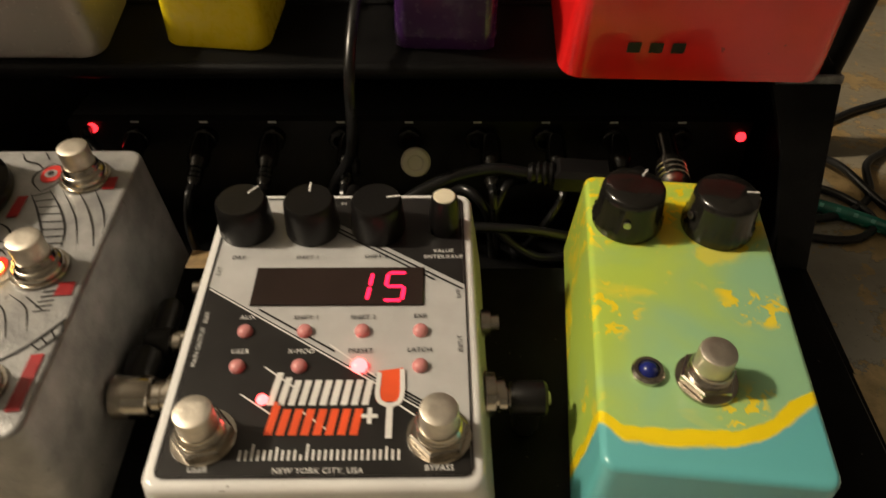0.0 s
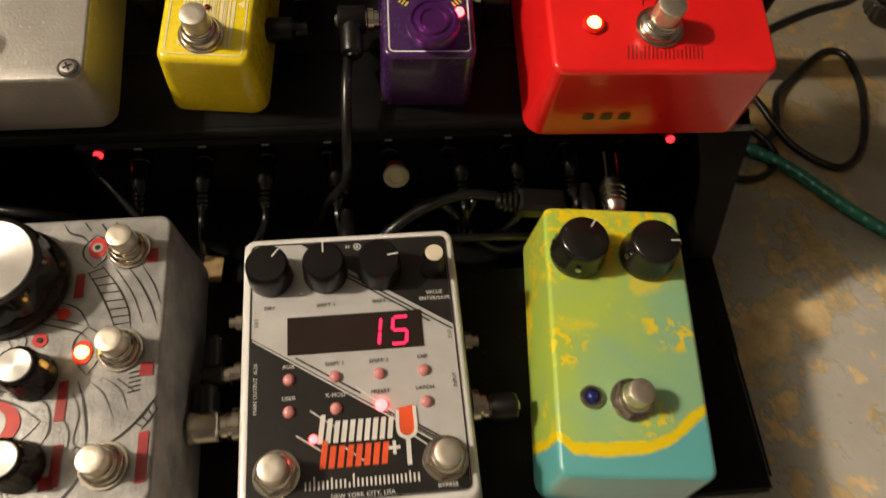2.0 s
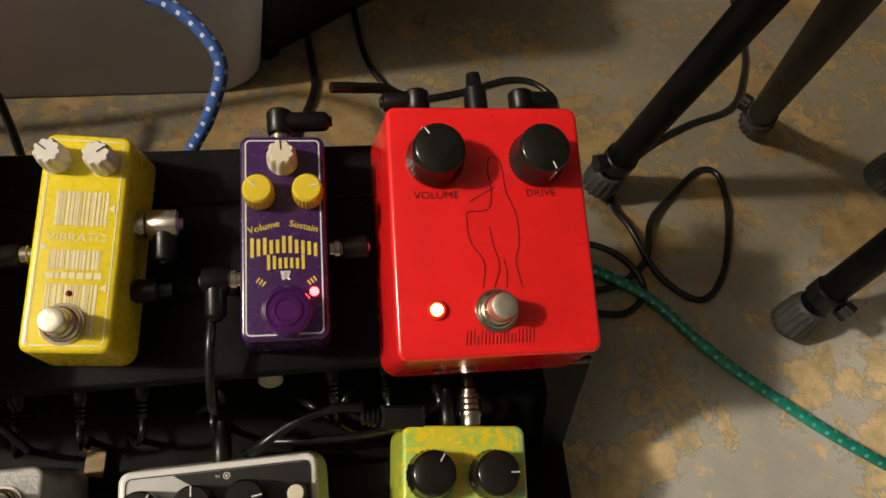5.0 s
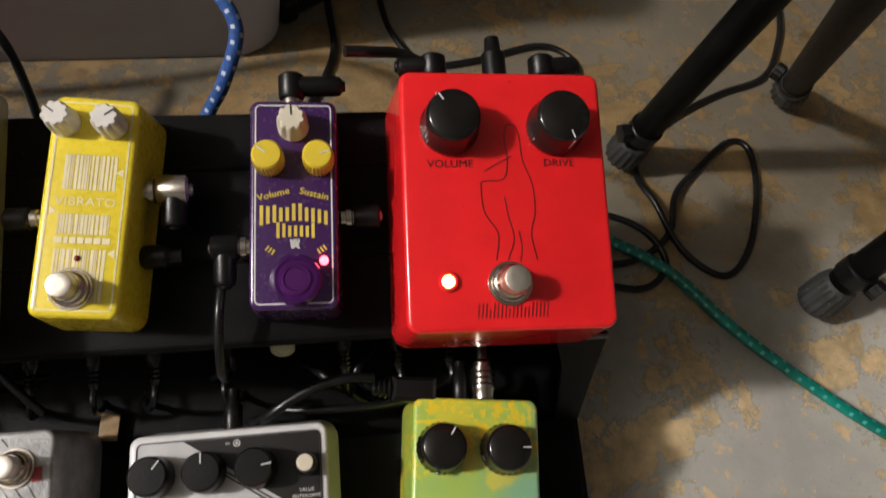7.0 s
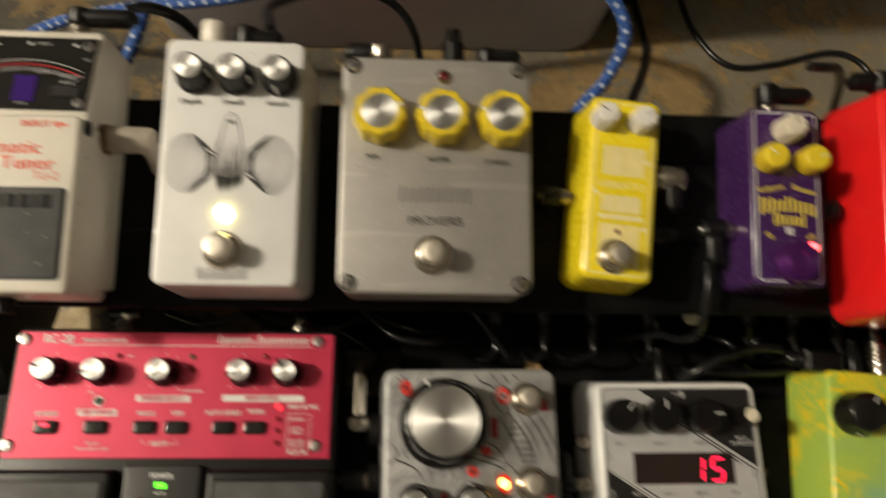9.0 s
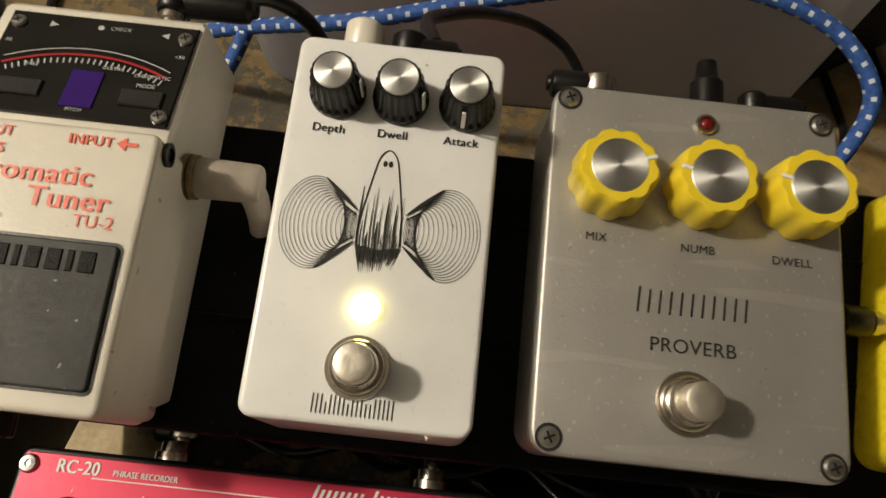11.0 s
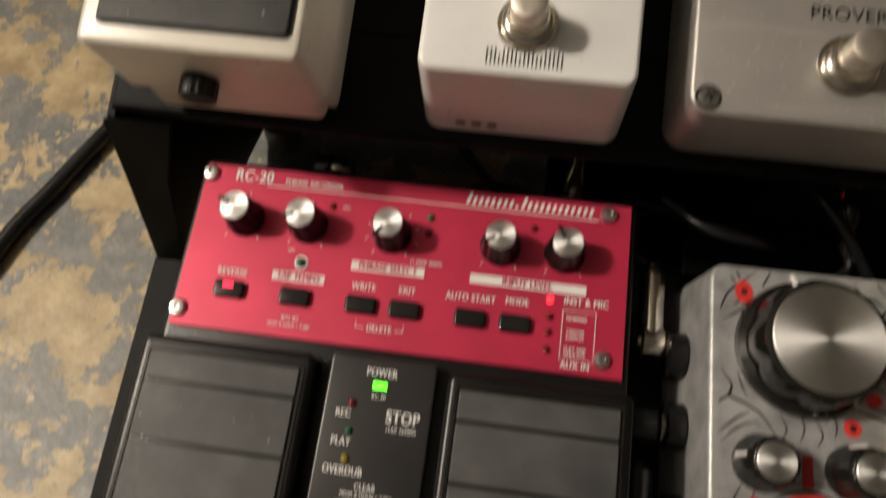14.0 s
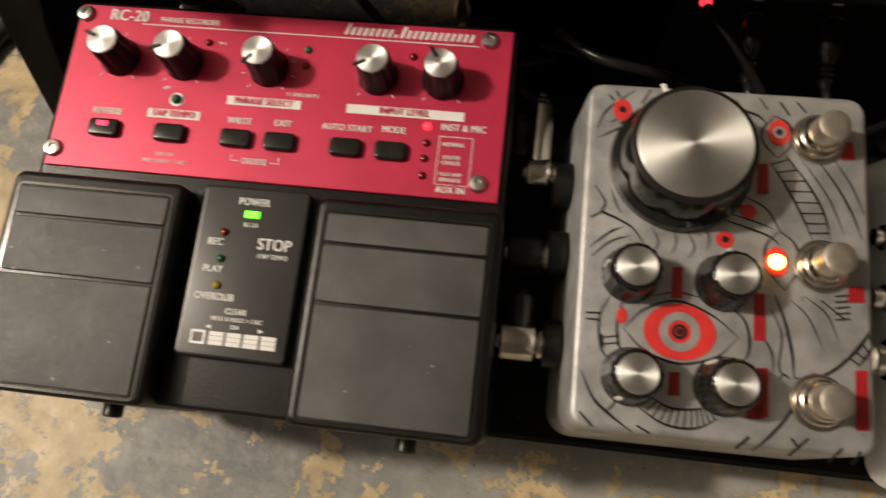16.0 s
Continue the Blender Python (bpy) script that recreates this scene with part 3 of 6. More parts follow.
def power_supply():
    t = thing("power_supply", pose(0, 0, 0), "black power supply bar with a row of small sockets", "power supply")
    part("housing", box(0.296, 0.060, 0.060, (-0.012, 0.296, 0.044), 0.002), BLACK_PLASTIC, t)
    for k in range(9):
        s = part("socket", lathe([(0.0052, 0), (0.0052, 0.004), (0.0046, 0.0045), (0.0032, 0.0045), (0.0030, 0.001)], n=18), BLACK_GLOSS, t)
        s.matrix_basis = pose(-0.131 + 0.0295 * k, 0.266, 0.0945, 90)
        part("socket_label", box(0.0036, 0.0002, 0.0010, (-0.131 + 0.0295 * k, 0.2658, 0.1012), 0.00005), PRINT_WHITE, t)
    # left: a lit lamp; right: a glowing dot standing in for a red reflection
    for x, lens in ((-0.1557, LED_RED), (0.1200, LED_RED)):
        l = led(t, x, 0.266, 0.094, 0.0022, LED_RED, "small lit red lamp at left, glowing stand-in for a red reflection at right")
        l.matrix_basis = pose(x + (0.006 if x < 0 else 0.012), 0.2658, 0.0990 if x < 0 else 0.0950, 90)
    return t


power_supply()


# ---- the pedals ----
def white_frame(w, l, r, width, z):
    bm = bmesh.new()
    a, b = rounded_loop(w, l, r), rounded_loop(w - 2 * width, l - 2 * width, max(r - width, 0.0003))
    va, vb = [bm.verts.new((x, y, z)) for x, y in a], [bm.verts.new((x, y, z)) for x, y in b]
    for k in range(len(a)):
        n = (k + 1) % len(a)
        bm.faces.new((va[k], va[n], vb[n], vb[k]))
    return bm


class Face:
    """Places on a pedal's top by fractions: u from its left, v from its back."""
    def __init__(self, w, l, h):
        self.w, self.l, self.h = w, l, h

    def __call__(self, u, v, up=0.00025):
        return ((u - 0.5) * self.w, (0.5 - v) * self.l, self.h + up)

    def xy(self, u, v):
        return ((u - 0.5) * self.w, (0.5 - v) * self.l)


def seven_segment(x, y, tall, segs, z, bm, slant=0.12):
    w, s = tall * 0.52, tall * 0.105
    lines = {"a": ((0, 1), (1, 1)), "g": ((0, 0.5), (1, 0.5)), "d": ((0, 0), (1, 0)), "f": ((0, 1), (0, 0.5)), "b": ((1, 1), (1, 0.5)), "e": ((0, 0.5), (0, 0)), "c": ((1, 0.5), (1, 0))}
    for k in segs:
        (x0, y0), (x1, y1) = lines[k]
        p0, p1 = Vector((x0 * w + y0 * tall * slant, y0 * tall)), Vector((x1 * w + y1 * tall * slant, y1 * tall))
        d = (p1 - p0).normalized()
        n = Vector((-d.y, d.x)) * s / 2
        p0, p1 = p0 + d * s * 0.55, p1 - d * s * 0.55
        pts = [p0 + n * 0.2 - d * s * 0.4, p0 + n, p1 + n, p1 + d * s * 0.4, p1 - n, p0 - n]
        flat([(x + p.x, y + p.y) for p in pts], z, bm)
    return bm


def pitch_pedal():
    w, l, h = 0.0905, 0.1150, 0.0350
    t = thing("effects_pedal", on_low(-0.0330, 0.1632, turn=0.4), "white-edged black and silver pitch pedal with a lit red digit display", "effects pedal", "pedals on the board")
    part("case", case(w, l, h, 0.005, 0.0022, 0.0045), WHITE_PAINT, t)
    F = Face(w, l, h)
    bm = bmesh.new()
    bm.faces.new([bm.verts.new((x, y, h + 0.0002)) for x, y in rounded_loop(w - 0.006, l - 0.006, 0.003)])
    part("face_plate", bm, SILVER_PRINT, t)
    z = h + 0.0004
    part("black_panel", flat([F.xy(*p) for p in ((0.268, 0.035), (0.955, 0.035), (0.955, 0.392))], z), PRINT_BLACK, t)
    part("black_panel", flat([F.xy(*p) for p in ((0.045, 0.397), (0.955, 0.862), (0.955, 0.965), (0.045, 0.965))], z), PRINT_BLACK, t)
    bm = white_frame(w - 0.0068, l - 0.0068, 0.003, 0.0005, z + 0.0001)
    for k, (a, b) in enumerate((((0.46, 0.155), (0.95, 0.41)), ((0.44, 0.16), (0.85, 0.375)), ((0.24, 0.48), (0.52, 0.622)), ((0.66, 0.695), (0.95, 0.843)), ((0.63, 0.69), (0.90, 0.828)))):
        stroke([F.xy(*a), F.xy(*b)], 0.0007, z + 0.0001, bm, per=1)
    part("pin_stripes", bm, PRINT_BLACK, t)
    bm = bmesh.new()
    for a, b in (((0.30, 0.67), (0.42, 0.74)), ((0.24, 0.75), (0.36, 0.815)), ((0.50, 0.60), (0.66, 0.70)), ((0.44, 0.80), (0.54, 0.86)), ((0.70, 0.76), (0.80, 0.82)), ((0.05, 0.407), (0.945, 0.867))):
        stroke([F.xy(*a), F.xy(*b)], 0.0005, z + 0.0002, bm, per=1)
    part("pin_stripes", bm, PRINT_WHITE, t)
    d = part("display", box(0.0550, 0.0162, 0.0007, (*F.xy(0.508, 0.399), h + 0.0003), 0.0003), DISPLAY, t, "smoked display window showing two red digits")
    bm = bmesh.new()
    seven_segment(F.xy(0.545, 0)[0], F.xy(0, 0.455)[1], 0.0116, "bc", h + 0.0012, bm)
    seven_segment(F.xy(0.668, 0)[0], F.xy(0, 0.455)[1], 0.0116, "afgcd", h + 0.0012, bm)
    part("digits", bm, LED_SEGMENT, d)
    skirt = [(0.0092, 0), (0.0094, 0.001), (0.0089, 0.0095), (0.0086, 0.0128), (0.0078, 0.0138), (0.002, 0.0139)]
    for u, turn in ((0.130, -38), (0.382, 0), (0.634, -82)):
        knob(t, *F(u, 0.163), skirt, BLACK_PLASTIC, turn, pointer=(0.0035, 0.0082, 0.0138, 0.0007, PRINT_WHITE))
    knob(t, *F(0.887, 0.165), [(0.0052, 0), (0.0052, 0.008), (0.0046, 0.0135), (0.0042, 0.0150), (0.001, 0.0152)], BLACK_PLASTIC, cap=(0.0038, 0.0150, CREAM_KNOB), label="black encoder knob with a cream cap")
    for u, v, s, m in ((0.126, 0.288, "DRY", 0), (0.380, 0.288, "SHIFT 1", 0), (0.633, 0.286, "SHIFT 2", 0), (0.883, 0.264, "VALUE", 1), (0.882, 0.288, "ENTER/SAVE", 1), (0.21, 0.511, "AUX", 1), (0.41, 0.511, "SHIFT 1", 0), (0.605, 0.511, "SHIFT 2", 0), (0.80, 0.508, "EXP", 0), (0.21, 0.623, "USER", 1), (0.41, 0.623, "X-MOD", 1), (0.605, 0.622, "PRESET", 0), (0.80, 0.620, "LATCH", 0), (0.163, 0.951, "USER", 1), (0.862, 0.950, "BYPASS", 1), (0.51, 0.955, "NEW YORK CITY, USA", 1)):
        word(s, 0.0016 if m < 2 else 0.001, PRINT_WHITE if m else PRINT_BLACK, t, *F(u, v, 0.0007), turn=0, bold=0.00002)
    for u, v, s, m in ((0.068, 0.34, "EXT", 0), (0.068, 0.58, "MAIN OUTPUT  AUX", 1), (0.935, 0.43, "EXP", 0), (0.935, 0.60, "INPUT", 0)):
        word(s, 0.0015, PRINT_WHITE if m else PRINT_BLACK, t, *F(u, v, 0.0007), turn=90)
    word("9V", 0.0014, PRINT_WHITE, t, *F(0.49, 0.058, 0.0007))
    bm = disc(*F.xy(0.535, 0.058), 0.0016, z + 0.0003, inner=0.0012)
    disc(*F.xy(0.535, 0.058), 0.0006, z + 0.0003, bm)
    part("socket_mark", bm, PRINT_WHITE, t)
    for v, row in ((0.557, (0, 0, 2, 0)), (0.669, (0, 0, 1, 0))):
        for u, lit in zip((0.211, 0.411, 0.605, 0.802), row):
            led(t, *F(u, v), 0.0024, LED_RED_HOT if lit == 1 else LED_OFF_PINK, "lit red lamp" if lit == 1 else "", bezel=None)
    led(t, *F(0.312, 0.766), 0.0017, LED_RED_HOT, "lit red lamp")
    # the maker's badge as plain blocks
    part("badge", mark_bars(F.xy(0.330, 0)[0], F.xy(0.656, 0)[0], F.xy(0, 0.741)[1], 0.0098, (1.12, 0.95, 0.85, 0.85, 0.85, 0.85, 0.85, 0.85, 0.85, 0.85), z + 0.0003, 0.66, 0.14), PRINT_WHITE, t)
    part("badge", mark_bars(F.xy(0.336, 0)[0], F.xy(0.630, 0)[0], F.xy(0, 0.823)[1], 0.0096, (1.1, 0.85, 0.85, 0.85, 0.85, 0.85, 0.85, 0.85), z + 0.0003, 0.68, 0.14), PRINT_ORANGE, t)
    part("badge", flat([F.xy(*p) for p in ((0.668, 0.685), (0.748, 0.675), (0.748, 0.775), (0.668, 0.775))], z + 0.0003), PRINT_ORANGE, t)
    bm = stroke([F.xy(0.672, 0.69), F.xy(0.672, 0.765), F.xy(0.71, 0.785), F.xy(0.745, 0.765), F.xy(0.745, 0.68)], 0.0014, z + 0.0005, per=4)
    stroke([F.xy(0.71, 0.785), F.xy(0.71, 0.875)], 0.0018, z + 0.0005, bm, per=1)
    stroke([F.xy(0.625, 0.815), F.xy(0.675, 0.815)], 0.0013, z + 0.0005, bm, per=1)
    stroke([F.xy(0.65, 0.793), F.xy(0.65, 0.837)], 0.0013, z + 0.0007, bm, per=1)
    part("badge", bm, PRINT_WHITE, t)
    part("badge", mark_bars(F.xy(0.268, 0)[0], F.xy(0.752, 0)[0], F.xy(0, 0.910)[1], 0.0044, (.7, .7, 1.1, .7, .7, .7, .9, .7, .7, .7, .4, 1.1, .7, .7, .7, .7, .7, .7, .7, .7, .7, .7, .7, .7, .9, .7, .7), z + 0.0003, 0.42), PRINT_WHITE, t)
    foot_switch(t, *F(0.160, 0.868), 1.0, True)
    foot_switch(t, *F(0.862, 0.866), 1.0, True)
    for x, y, s in ((-1, 0.026, 0.6), (-1, 0.004, 0.6), (-1, -0.018, 1.0), (1, 0.010, 0.6), (1, -0.018, 1.0)):
        j = part("jack_nut", lathe([(0.0062 * s + 0.001, 0), (0.0062 * s + 0.001, 0.003), (0.0052 * s, 0.0034), (0.0052 * s, 0.006), (0.0035 * s, 0.006)], n=18), NICKEL, t)
        j.matrix_basis = pose(x * (w / 2 + 0.002), y, 0.018, 0, 90 * x, 0)
    return t


def swirl_pedal():
    w, l, h = 0.0620, 0.1190, 0.0375
    t = thing("effects_pedal", on_low(0.0791, 0.1667, turn=-5.8), "lime, teal and yellow poured-paint pedal with two black knobs", "effects pedal", "pedals on the board")
    part("case", case(w, l, h, 0.0045, 0.0022, 0.0030), SWIRL, t)
    F = Face(w, l, h)
    prof = [(0.0118, 0), (0.0122, 0.0012), (0.0122, 0.004), (0.0112, 0.0055), (0.0108, 0.013), (0.0104, 0.0150), (0.0092, 0.0160), (0.002, 0.0160)]
    for u, turn in ((0.220, -30), (0.715, -88)):
        k = knob(t, *F(u, 0.203), prof, BLACK_GLOSS, turn, lobes=24, depth=0.0004, band=(1, 2), pointer=(0.006, 0.0100, 0.0159, 0.0006, PRINT_WHITE))
        part("pointer", box(0.0006, 0.0004, 0.006, (0, 0.0110, 0.008), 0.0001), PRINT_WHITE, k)
        part("set_screw", lathe([(0.0013, 0), (0.0013, 0.0006), (0.0008, 0.0007)], n=10), STEEL, k).matrix_basis = pose(0.004, -0.0112, 0.0085, 90, 0, 20)
    led(t, *F(0.239, 0.738), 0.0030, LED_OFF_BLUE, "dark blue lamp in a chrome bezel", bezel=NICKEL, dome=0.9)
    foot_switch(t, *F(0.502, 0.745), 1.0, True)
    # marks down the left flank, too small to read
    bm = bmesh.new()
    rnd = random.Random(4)
    for k in range(26):
        if k in (8, 9, 16, 17):
            continue
        y = -0.036 + k * 0.0031
        flat([(y, 0.010), (y + 0.0012 + 0.0008 * rnd.random(), 0.010), (y + 0.0026, 0.024 + 0.003 * rnd.random()), (y + 0.0012, 0.026)], 0, bm)
    ob = part("side_marks", bm, PRINT_BLACK, t)
    ob.matrix_basis = pose(-(w / 2 + 0.0018), 0, 0, 0, 0, -90) @ pose(0, 0, 0, 90 - 4.5, 0, 0)
    return t


def eye_pedal():
    w, l, h = 0.0900, 0.1145, 0.0517
    t = thing("effects_pedal", on_low(-0.1490, 0.1677, turn=0.6), "silver pedal with black line art and a big metal knob", "effects pedal", "pedals on the board")
    part("case", case(w, l, h, 0.0055, 0.0018, 0.0035), ALU_PRINT, t)
    F = Face(w, l, h)
    z = h + 0.0002
    art = []

    def drawn(wide, pts):
        art.append(stroke([F.xy(*p) for p in pts], wide, z, per=6 if len(pts) > 2 else 1, taper=len(pts) > 2))

    def ladder(count, a, b):
        """Two lines with thin rungs between them."""
        drawn(0.0008, a), drawn(0.0008, b)
        pa, pb = smooth_path([(*p, 0) for p in a], 8), smooth_path([(*p, 0) for p in b], 8)
        for k in range(count):
            f = (k + 0.5) / count
            p, q = pa[int(f * (len(pa) - 1))], pb[int(f * (len(pb) - 1))]
            drawn(0.0005, ((p.x, p.y), (q.x, q.y)))

    # a ribbed spine and a fan of grain down the side of the foot switches
    ladder(8, ((0.658, 0.212), (0.711, 0.277), (0.765, 0.359), (0.804, 0.433)), ((0.716, 0.191), (0.792, 0.273), (0.845, 0.355), (0.864, 0.428)))
    drawn(0.0008, ((0.818, 0.192), (0.887, 0.268), (0.941, 0.351), (0.972, 0.423)))
    drawn(0.0006, ((0.885, 0.195), (0.946, 0.277), (0.980, 0.349)))
    drawn(0.0005, ((0.767, 0.195), (0.859, 0.306), (0.913, 0.413)))
    # the long curl under the lamp
    drawn(0.001, ((0.677, 0.596), (0.710, 0.667), (0.733, 0.752), (0.738, 0.815)))
    drawn(0.001, ((0.738, 0.815), (0.822, 0.806), (0.909, 0.755), (0.994, 0.666)))
    drawn(0.0006, ((0.663, 0.633), (0.699, 0.704), (0.690, 0.790), (0.723, 0.819)))
    drawn(0.0005, ((0.728, 0.605), (0.788, 0.651), (0.835, 0.734)))
    drawn(0.0005, ((0.772, 0.591), (0.847, 0.636), (0.886, 0.708)))
    drawn(0.0005, ((0.831, 0.600), (0.906, 0.646)))
    ladder(4, ((0.909, 0.758), (0.952, 0.719), (0.994, 0.668)), ((0.942, 0.773), (0.975, 0.740), (1.004, 0.704)))
    # cracks and grain on the flat beside the big knob
    drawn(0.0009, ((0.044, 0.321), (0.083, 0.368), (0.076, 0.397), (0.128, 0.415), (0.188, 0.442), (0.241, 0.501)))
    drawn(0.0007, ((0.036, 0.417), (0.078, 0.395)))
    drawn(0.0007, ((0.035, 0.505), (0.100, 0.459), (0.148, 0.438)))
    drawn(0.0006, ((0.044, 0.531), (0.108, 0.484), (0.181, 0.461)))
    drawn(0.0005, ((0.103, 0.325), (0.119, 0.366), (0.142, 0.400)))
    drawn(0.0005, ((0.319, 0.420), (0.339, 0.466), (0.322, 0.506)))
    drawn(0.0005, ((0.378, 0.439), (0.402, 0.481), (0.381, 0.515)))
    drawn(0.0005, ((0.429, 0.410), (0.452, 0.448), (0.443, 0.487)))
    drawn(0.0008, ((0.480, 0.389), (0.576, 0.411), (0.657, 0.432), (0.694, 0.456)))
    drawn(0.0006, ((0.516, 0.374), (0.612, 0.394), (0.671, 0.410)))
    drawn(0.0007, ((0.566, 0.320), (0.647, 0.353), (0.701, 0.424)))
    drawn(0.0005, ((0.544, 0.346), (0.618, 0.369)))
    drawn(0.0005, ((0.253, 0.433), (0.277, 0.475), (0.256, 0.506)))
    # round the big eye
    drawn(0.0007, ((0.120, 0.635), (0.085, 0.698), (0.095, 0.783), (0.140, 0.823)))
    drawn(0.0007, ((0.169, 0.639), (0.147, 0.695), (0.153, 0.768), (0.187, 0.793)))
    ladder(2, ((0.096, 0.746), (0.100, 0.782)), ((0.148, 0.737), (0.155, 0.774)))
    drawn(0.0006, ((0.038, 0.690), (0.085, 0.688)))
    drawn(0.0006, ((0.039, 0.707), (0.086, 0.707)))
    drawn(0.0008, ((0.509, 0.631), (0.576, 0.674), (0.593, 0.746), (0.565, 0.799)))
    drawn(0.0006, ((0.259, 0.628), (0.347, 0.612), (0.435, 0.622)))
    drawn(0.0006, ((0.621, 0.696), (0.667, 0.755), (0.669, 0.816)))
    ladder(12, ((0.212, 0.921), (0.314, 0.967), (0.417, 0.971), (0.492, 0.940)), ((0.268, 0.900), (0.334, 0.924), (0.415, 0.922), (0.462, 0.909)))
    drawn(0.0009, ((0.031, 0.847), (0.077, 0.918), (0.137, 0.958), (0.215, 0.999)))
    drawn(0.0007, ((0.117, 0.955), (0.142, 0.934), (0.159, 0.911)))
    drawn(0.0006, ((0.226, 0.978), (0.271, 0.996)))
    drawn(0.0006, ((0.034, 0.957), (0.080, 0.993)))
    drawn(0.0009, ((0.550, 1.011), (0.593, 0.978)))
    drawn(0.001, ((0.601, 1.014), (0.666, 0.965), (0.726, 0.901), (0.738, 0.837)))
    drawn(0.0007, ((0.719, 1.015), (0.783, 0.966)))
    drawn(0.0007, ((0.747, 0.989), (0.728, 0.969)))
    drawn(0.0007, ((0.844, 1.021), (0.890, 0.982)))
    drawn(0.0007, ((0.917, 1.021), (0.948, 0.985)))
    drawn(0.0006, ((0.691, 0.821), (0.705, 0.808), (0.727, 0.819)))
    # the back edge
    drawn(0.0009, ((0.534, 0.023), (0.565, 0.058), (0.617, 0.074), (0.648, 0.097)))
    drawn(0.0007, ((0.696, 0.027), (0.730, 0.068)))
    drawn(0.0006, ((0.755, 0.024), (0.788, 0.056)))
    drawn(0.0005, ((0.622, 0.018), (0.653, 0.054)))
    drawn(0.0008, ((0.047, 0.175), (0.120, 0.141), (0.188, 0.119)))
    drawn(0.0007, ((0.039, 0.145), (0.074, 0.085), (0.175, 0.016)))
    drawn(0.0006, ((0.198, 0.060), (0.229, 0.014)))
    drawn(0.0006, ((0.077, 0.037), (0.095, 0.056)))
    drawn(0.0006, ((0.101, 0.023), (0.115, 0.042)))
    drawn(0.0005, ((0.090, 0.124), (0.119, 0.110)))
    drawn(0.0005, ((0.119, 0.128), (0.163, 0.108)))
    # pointed lids
    drawn(0.0008, ((0.168, 0.724), (0.238, 0.666), (0.348, 0.636), (0.466, 0.667), (0.556, 0.721)))
    drawn(0.0008, ((0.168, 0.724), (0.242, 0.778), (0.360, 0.806), (0.484, 0.778), (0.556, 0.721)))
    drawn(0.0008, ((0.678, 0.071), (0.634, 0.116), (0.638, 0.158), (0.687, 0.201)))
    drawn(0.0008, ((0.678, 0.071), (0.730, 0.099), (0.732, 0.160), (0.687, 0.201)))
    drawn(0.0008, ((0.693, 0.414), (0.645, 0.463), (0.652, 0.524), (0.709, 0.582)))
    drawn(0.0008, ((0.693, 0.414), (0.747, 0.452), (0.755, 0.519), (0.709, 0.582)))
    for k in range(5):
        drawn(0.0006, ((0.877, 0.586 + 0.016 * k), (0.926, 0.579 + 0.016 * k)))
    part("drawn_line", art, PRINT_BLACK, t)
    for u, v, r, q in ((0.358, 0.72, 0.0110, 0.80), (0.691, 0.123, 0.0034, 1.35), (0.127, 0.084, 0.0030, 1.3), (0.505, 0.452, 0.0028, 1.0), (0.681, 0.504, 0.0036, 1.35), (0.16, 0.69, 0.0016, 1.6), (0.585, 0.365, 0.0026, 0.9)):
        part("red_art", disc(*F.xy(u, v), r, z + 0.0002, squash=q, n=36), PRINT_RED, t)
    for u, v, a, b in ((0.345, 0.585, 0.0036, 0.0105), (0.625, 0.66, 0.0036, 0.0150), (0.345, 0.86, 0.0036, 0.0075), (0.635, 0.86, 0.0036, 0.0150), (0.635, 0.265, 0.0036, 0.0105), (0.93, 0.165, 0.0040, 0.0065), (0.945, 0.575, 0.0050, 0.0055), (0.955, 0.855, 0.0038, 0.0180), (0.80, 0.815, 0.0022, 0.0045), (0.61, 0.91, 0.0050, 0.0050)):
        x, y = F.xy(u, v)
        part("red_art", flat([(x - a / 2, y - b / 2), (x + a / 2, y - b / 2 + 0.0003), (x + a / 2 * 0.9, y + b / 2), (x - a / 2 * 0.9, y + b / 2 - 0.0004)], z + 0.0002), bpy.data.materials["dark_red_print"], t)
    for u, v, r, q in ((0.358, 0.72, 0.0062, 0.0036), (0.691, 0.123, 0.0021, 0.0008), (0.358, 0.72, 0.0024, 0.0014)):
        part("eye_ring", disc(*F.xy(u, v), r, z + 0.0004, inner=q), ALU_PRINT if q > 0.002 or u > 0.5 else PRINT_BLACK, t)
    for u, v in ((0.358, 0.72), (0.127, 0.084), (0.505, 0.452), (0.691, 0.123)):
        part("pupil", disc(*F.xy(u, v), 0.0011, z + 0.0006), PRINT_BLACK, t)
    big = knob(t, *F(0.342, 0.242), [(0.0225, 0), (0.0230, 0.0015), (0.0225, 0.004), (0.0206, 0.0055), (0.0200, 0.016), (0.0190, 0.0185), (0.0172, 0.0192), (0.003, 0.0192)], BLACK_GLOSS, 25, lobes=8, depth=0.0010, band=(3, 4), cap=(0.0172, 0.0196, SPUN), label="big black knob with a spun aluminium cap", sharp=4)
    part("pointer", box(0.0016, 0.004, 0.0006, (0, 0.0207, 0.0152), 0.0002), PRINT_WHITE, big)
    small = [(0.0088, 0), (0.0090, 0.0012), (0.0082, 0.003), (0.0078, 0.0125), (0.0072, 0.0140), (0.0062, 0.0146), (0.002, 0.0146)]
    for u, v, turn in ((0.18, 0.576, 80), (0.50, 0.576, 10), (0.195, 0.853, 150), (0.503, 0.855, 40)):
        k = knob(t, *F(u, v), small, BLACK_GLOSS, turn, lobes=16, depth=0.0003, band=(2, 4), cap=(0.0060, 0.0148, SPUN))
        part("pointer", box(0.0011, 0.0006, 0.010, (0, 0.0083, 0.002), 0.0002), PRINT_WHITE, k)
    led(t, *F(0.681, 0.504), 0.0025, LED_AMBER, "lit amber lamp", dome=0.9)
